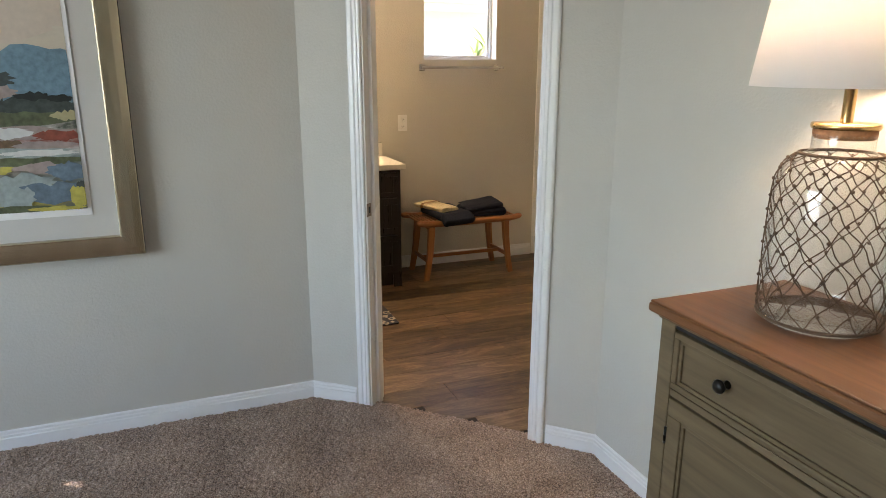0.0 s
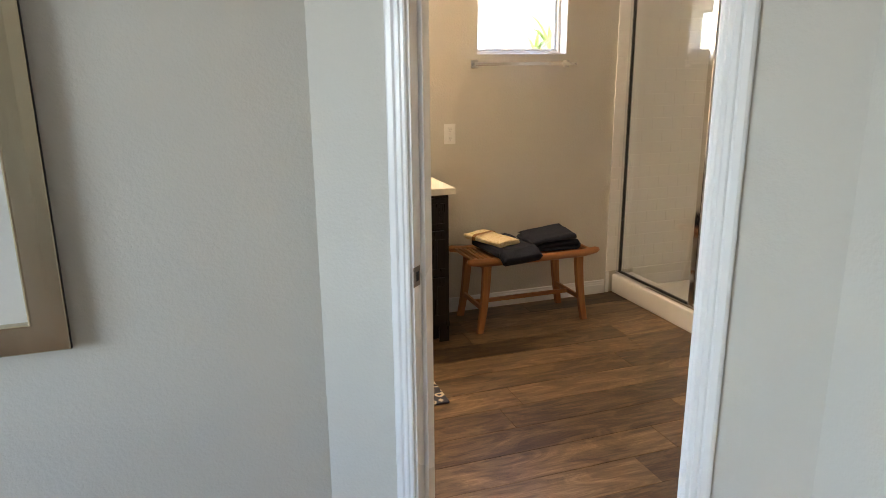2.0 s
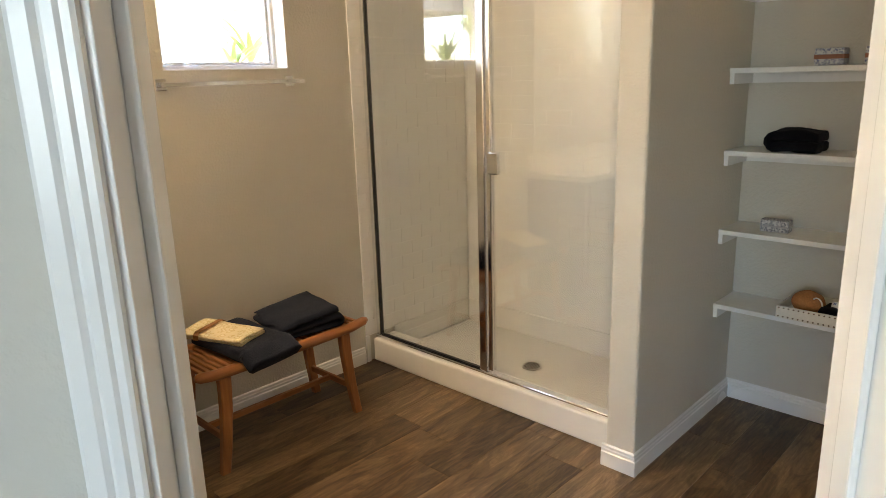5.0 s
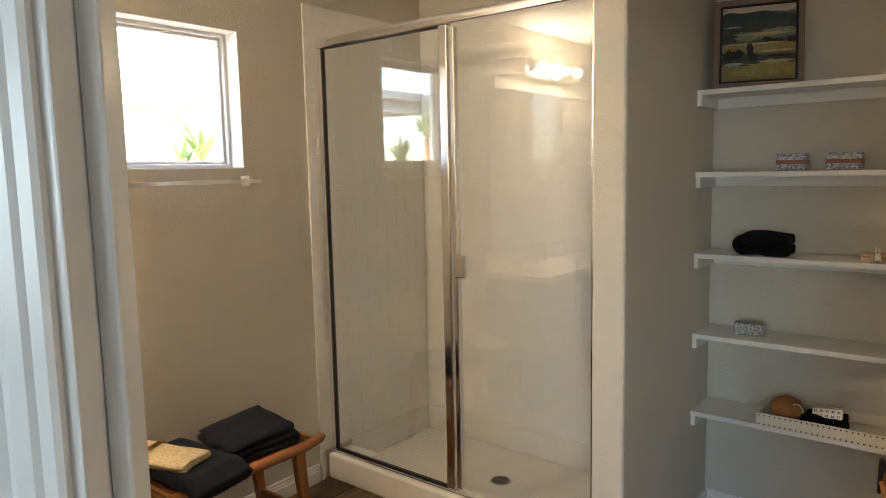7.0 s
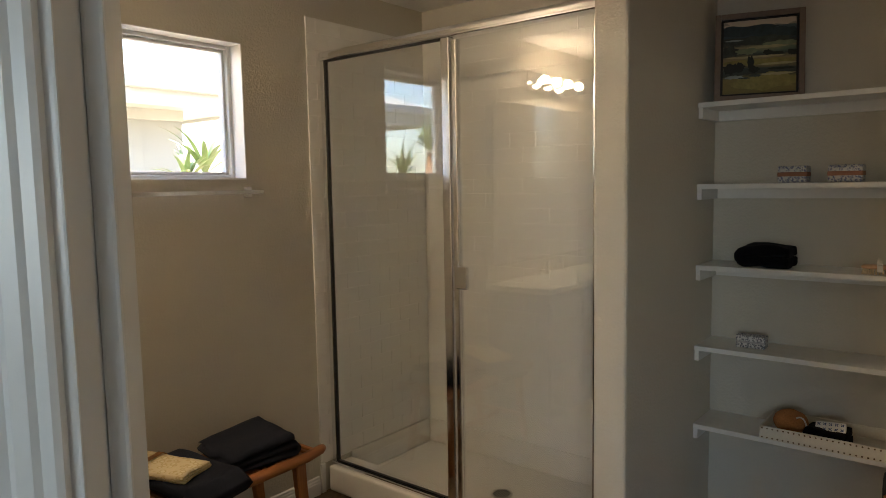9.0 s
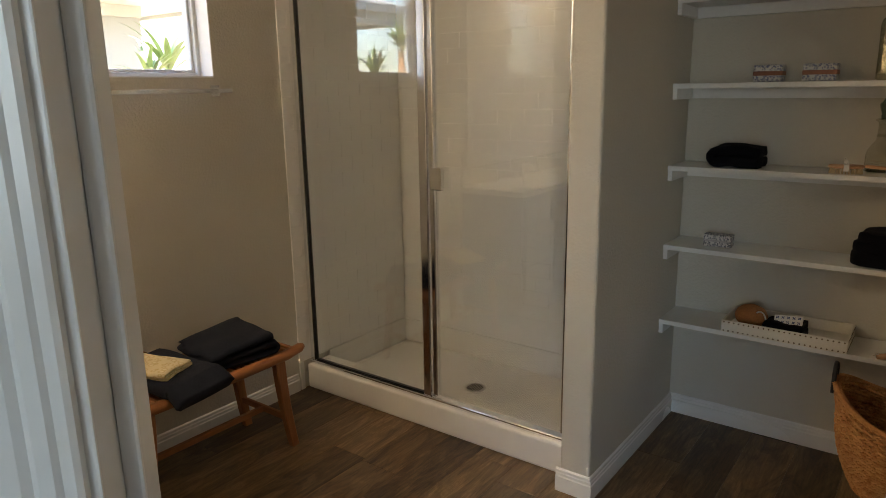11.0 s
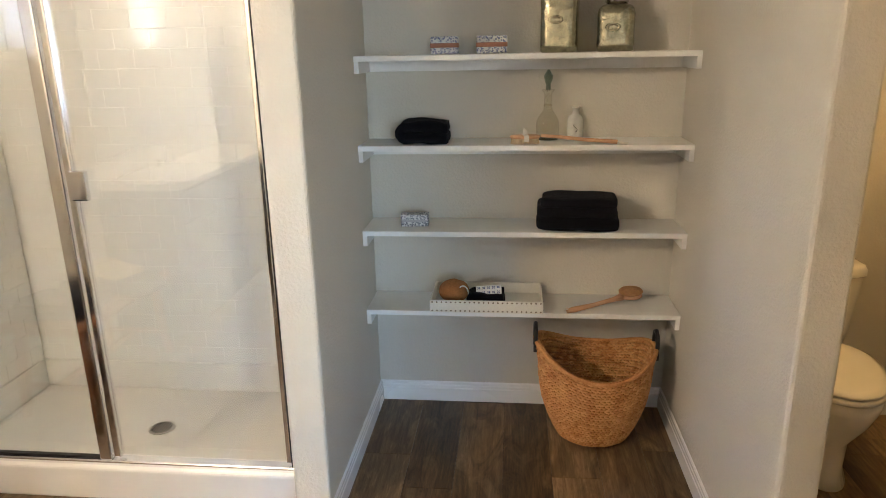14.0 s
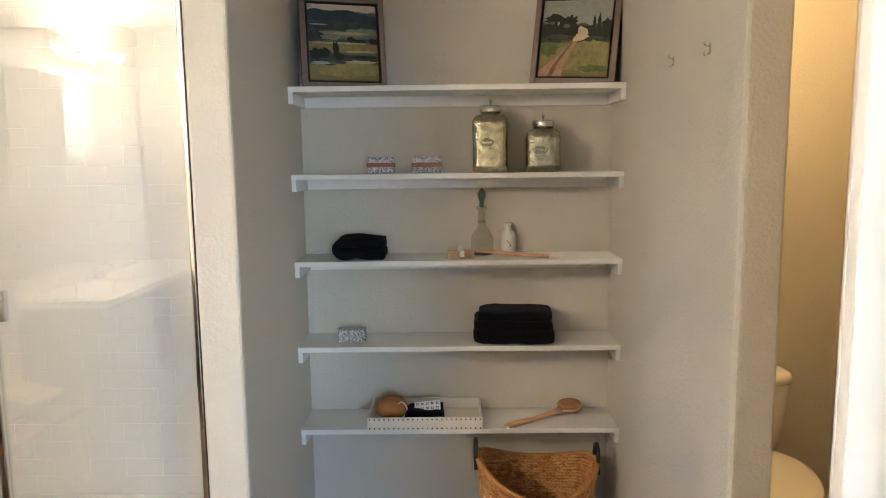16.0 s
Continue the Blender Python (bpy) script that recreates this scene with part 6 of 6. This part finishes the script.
def strap_plant(x, y, z, height, seed, n=16):
    """A clump of long arching strap leaves on a short trunk."""
    rg = random.Random(seed)
    p = thing("strap_leaf_plant", pose(x, y, -0.3), "tall strap-leaved garden plant with arching green leaves", "plant", "garden plants")
    top = z + 0.3
    part("trunk", tube([(0, 0, 0), (0.02, 0.0, top * 0.5), (0.0, 0.01, top)], [0.05, 0.035, 0.022], 8), CORK, p, "", True)
    for i in range(n):
        a = 2 * math.pi * i / n + rg.uniform(-0.3, 0.3)
        ln, lift = height * rg.uniform(0.65, 1.1), rg.uniform(0.45, 1.45)
        w = 0.015 * rg.uniform(0.8, 1.2)
        bm = bmesh.new()
        prev = None
        side = Vector((-math.sin(a), math.cos(a), 0))
        for s in range(9):
            f = s / 8
            el = lift - 0.3 * f * f
            c_ = Vector((math.cos(a) * math.cos(el), math.sin(a) * math.cos(el), math.sin(el))) * ln * f + Vector((0, 0, top))
            wd = w * (0.35 + 1.5 * f * (1 - f) * 1.6) * (1 - f ** 4) + 0.0008
            row = [bm.verts.new(c_ - side * wd + Vector((0, 0, wd * 0.35))), bm.verts.new(c_), bm.verts.new(c_ + side * wd + Vector((0, 0, wd * 0.35)))]
            if prev:
                bm.faces.new((prev[0], prev[1], row[1], row[0]))
                bm.faces.new((prev[1], prev[2], row[2], row[1]))
            prev = row
        part("leaf", bm, LEAF, p, "", True)


strap_plant(2.87, 6.20, 1.57, 0.24, 1, 16)
strap_plant(3.01, 6.24, 1.62, 0.33, 2, 18)
strap_plant(1.57, 6.20, 1.60, 0.29, 3, 20)
strap_plant(1.23, 6.22, 1.80, 0.34, 4, 34)

# ---- floors ----
deck = solid("floor_bathroom", prism([on_diag(-0.02, 0.055), on_diag(DOOR_W + 0.02, 0.055), on_diag(1.06, 0.1), (1.85, 1.49), (X_BACK, 1.49), (X_BACK, Y_WIN), (XL, Y_WIN), (XL, A.y + 0.1), on_diag(-0.3, 0.1)], -0.12, -0.003), varied("dark_plank_joint", (0.03, 0.02, 0.014), 0.8, 0, 0.2, 40, 0.1), "brown weathered-oak vinyl plank floor", "floor", "structure")
carpet_base = solid("floor_bedroom", prism([tup(L_END), tup(A), on_diag(-0.02, 0.008), on_diag(-0.02, 0.056), on_diag(DOOR_W + 0.02, 0.056), on_diag(DOOR_W + 0.02, 0.008), tup(B), tup(R_END), (2.0, YS), (XW, YS)], -0.12, 0.004), CARPET, "speckled beige cut-pile carpet", "carpet", "structure")
# tufted pile near the doorway
pts_x = np.arange(-0.75, 1.75, 0.0075)
pts_y = np.arange(1.5, 3.45, 0.0075)
gx, gy = np.meshgrid(pts_x, pts_y, indexing="ij")
rng = np.random.default_rng(4)
gx = gx + rng.uniform(-0.003, 0.003, gx.shape)
gy = gy + rng.uniform(-0.003, 0.003, gy.shape)
gz = 0.006 + rng.uniform(0.0, 0.011, gx.shape)
ca, sa = math.cos(radians(-44.8)), math.sin(radians(-44.8))
u = (gx - 1.002) * ca + (gy - 3.208) * sa
v = -(gx - 1.002) * sa + (gy - 3.208) * ca
left_side = (gx - A.x) * up_left.x + (gy - A.y) * up_left.y
right_side = (gx - B.x) * out_right.x + (gy - B.y) * out_right.y
inside = (left_side < 0.0) & (right_side < 0.0) & ((v < 0.004) | ((u > 0.0) & (u < DOOR_W) & (v < 0.056)))
idx = -np.ones(gx.shape, dtype=int)
idx[inside] = np.arange(int(inside.sum()))
quads = np.stack([idx[:-1, :-1], idx[1:, :-1], idx[1:, 1:], idx[:-1, 1:]], axis=-1).reshape(-1, 4)
quads = quads[(quads >= 0).all(axis=1)]
me = bpy.data.meshes.new("carpet_pile")
me.from_pydata(np.stack([gx[inside], gy[inside], gz[inside]], axis=-1).tolist(), [], quads.tolist())
me.materials.append(CARPET)
for poly in me.polygons:
    poly.use_smooth = True
pile = new("carpet_pile", me)
pile.parent = carpet_base
pile["kind"] = "stuff"

# planks, each a bevelled board along x
rng = random.Random(11)
PW, PL = 0.183, 1.22
shared = {}


def plank_mesh(length):
    key = round(length, 2)
    if key not in shared:
        bm = box(0, key - 0.0012, 0, PW - 0.0012, -0.004, 0.0, 0.0008, segments=1)
        shared[key] = mesh_of("plank", bm, PLANK)
    return shared[key]


def row_span(y):
    """Where the boards of a row start and end."""
    y1 = y + PW / 2
    if y1 > 3.45:
        x0 = XL
    else:
        x0 = 1.002 + (3.208 - y1) / math.tan(radians(44.8)) + 0.085 if y1 > 2.6 else 1.72
    return x0, X_BACK


y, row = 1.49, 0
while y < Y_WIN:
    x0, x1 = row_span(y)
    x = x0 - rng.uniform(0.0, PL) * 0.9
    x = math.floor(x / 0.01) * 0.01
    while x < x1:
        a, b = max(x, x0 - 0.02), min(x + PL, x1)
        if b - a > 0.03:
            pl = new("plank", plank_mesh(b - a))
            pl.parent = deck
            pl.matrix_basis = pose(a, y, 0)
        x += PL
    y += PW
    row += 1

# glazed tiles
TW, TH = 0.158, 0.0785
tshare = {}


def tile_mesh(w, h):
    key = (round(w, 3), round(h, 3))
    if key not in tshare:
        bm = box(0.0006, key[0] - 0.0006, 0.0, 0.0050, 0.0006, key[1] - 0.0006, 0.0011, segments=1)
        tshare[key] = mesh_of("tile", bm, TILE)
    return tshare[key]


def tile_wall(parent, m, length, z0, z1, start):
    z, row = z0, 0
    while z < z1 - 0.01:
        h = min(TH, z1 - z)
        x = -start - (TW / 2 if row % 2 else 0)
        while x < length:
            a, b = max(x, 0.0), min(x + TW, length)
            if b - a > 0.012:
                t = new("tile", tile_mesh(b - a, h))
                t.parent = parent
                t.matrix_basis = m @ pose(a, -0.0014 + rng.uniform(-0.0001, 0.0001), z, rng.uniform(-0.12, 0.12), 0, rng.uniform(-0.12, 0.12))
            x += TW
        z, row = z + TH, row + 1


tile_wall(back_wall, pose(X_BACK - 0.006, Y_WIN - 0.012, 0, 0, 0, -90), Y_WIN - Y_PIER - 0.018, 0.156, TILE_TOP, 0.05)
tile_wall(side_wall, pose(TILE_X0, Y_WIN - 0.006, 0), X_BACK - TILE_X0 - 0.012, 0.156, TILE_TOP, 0.02)
tile_wall(pier_wall, pose(X_BACK - 0.012, Y_PIER + 0.006, 0, 0, 0, 180), X_BACK - X_PIER - 0.055, 0.156, TILE_TOP, 0.02)
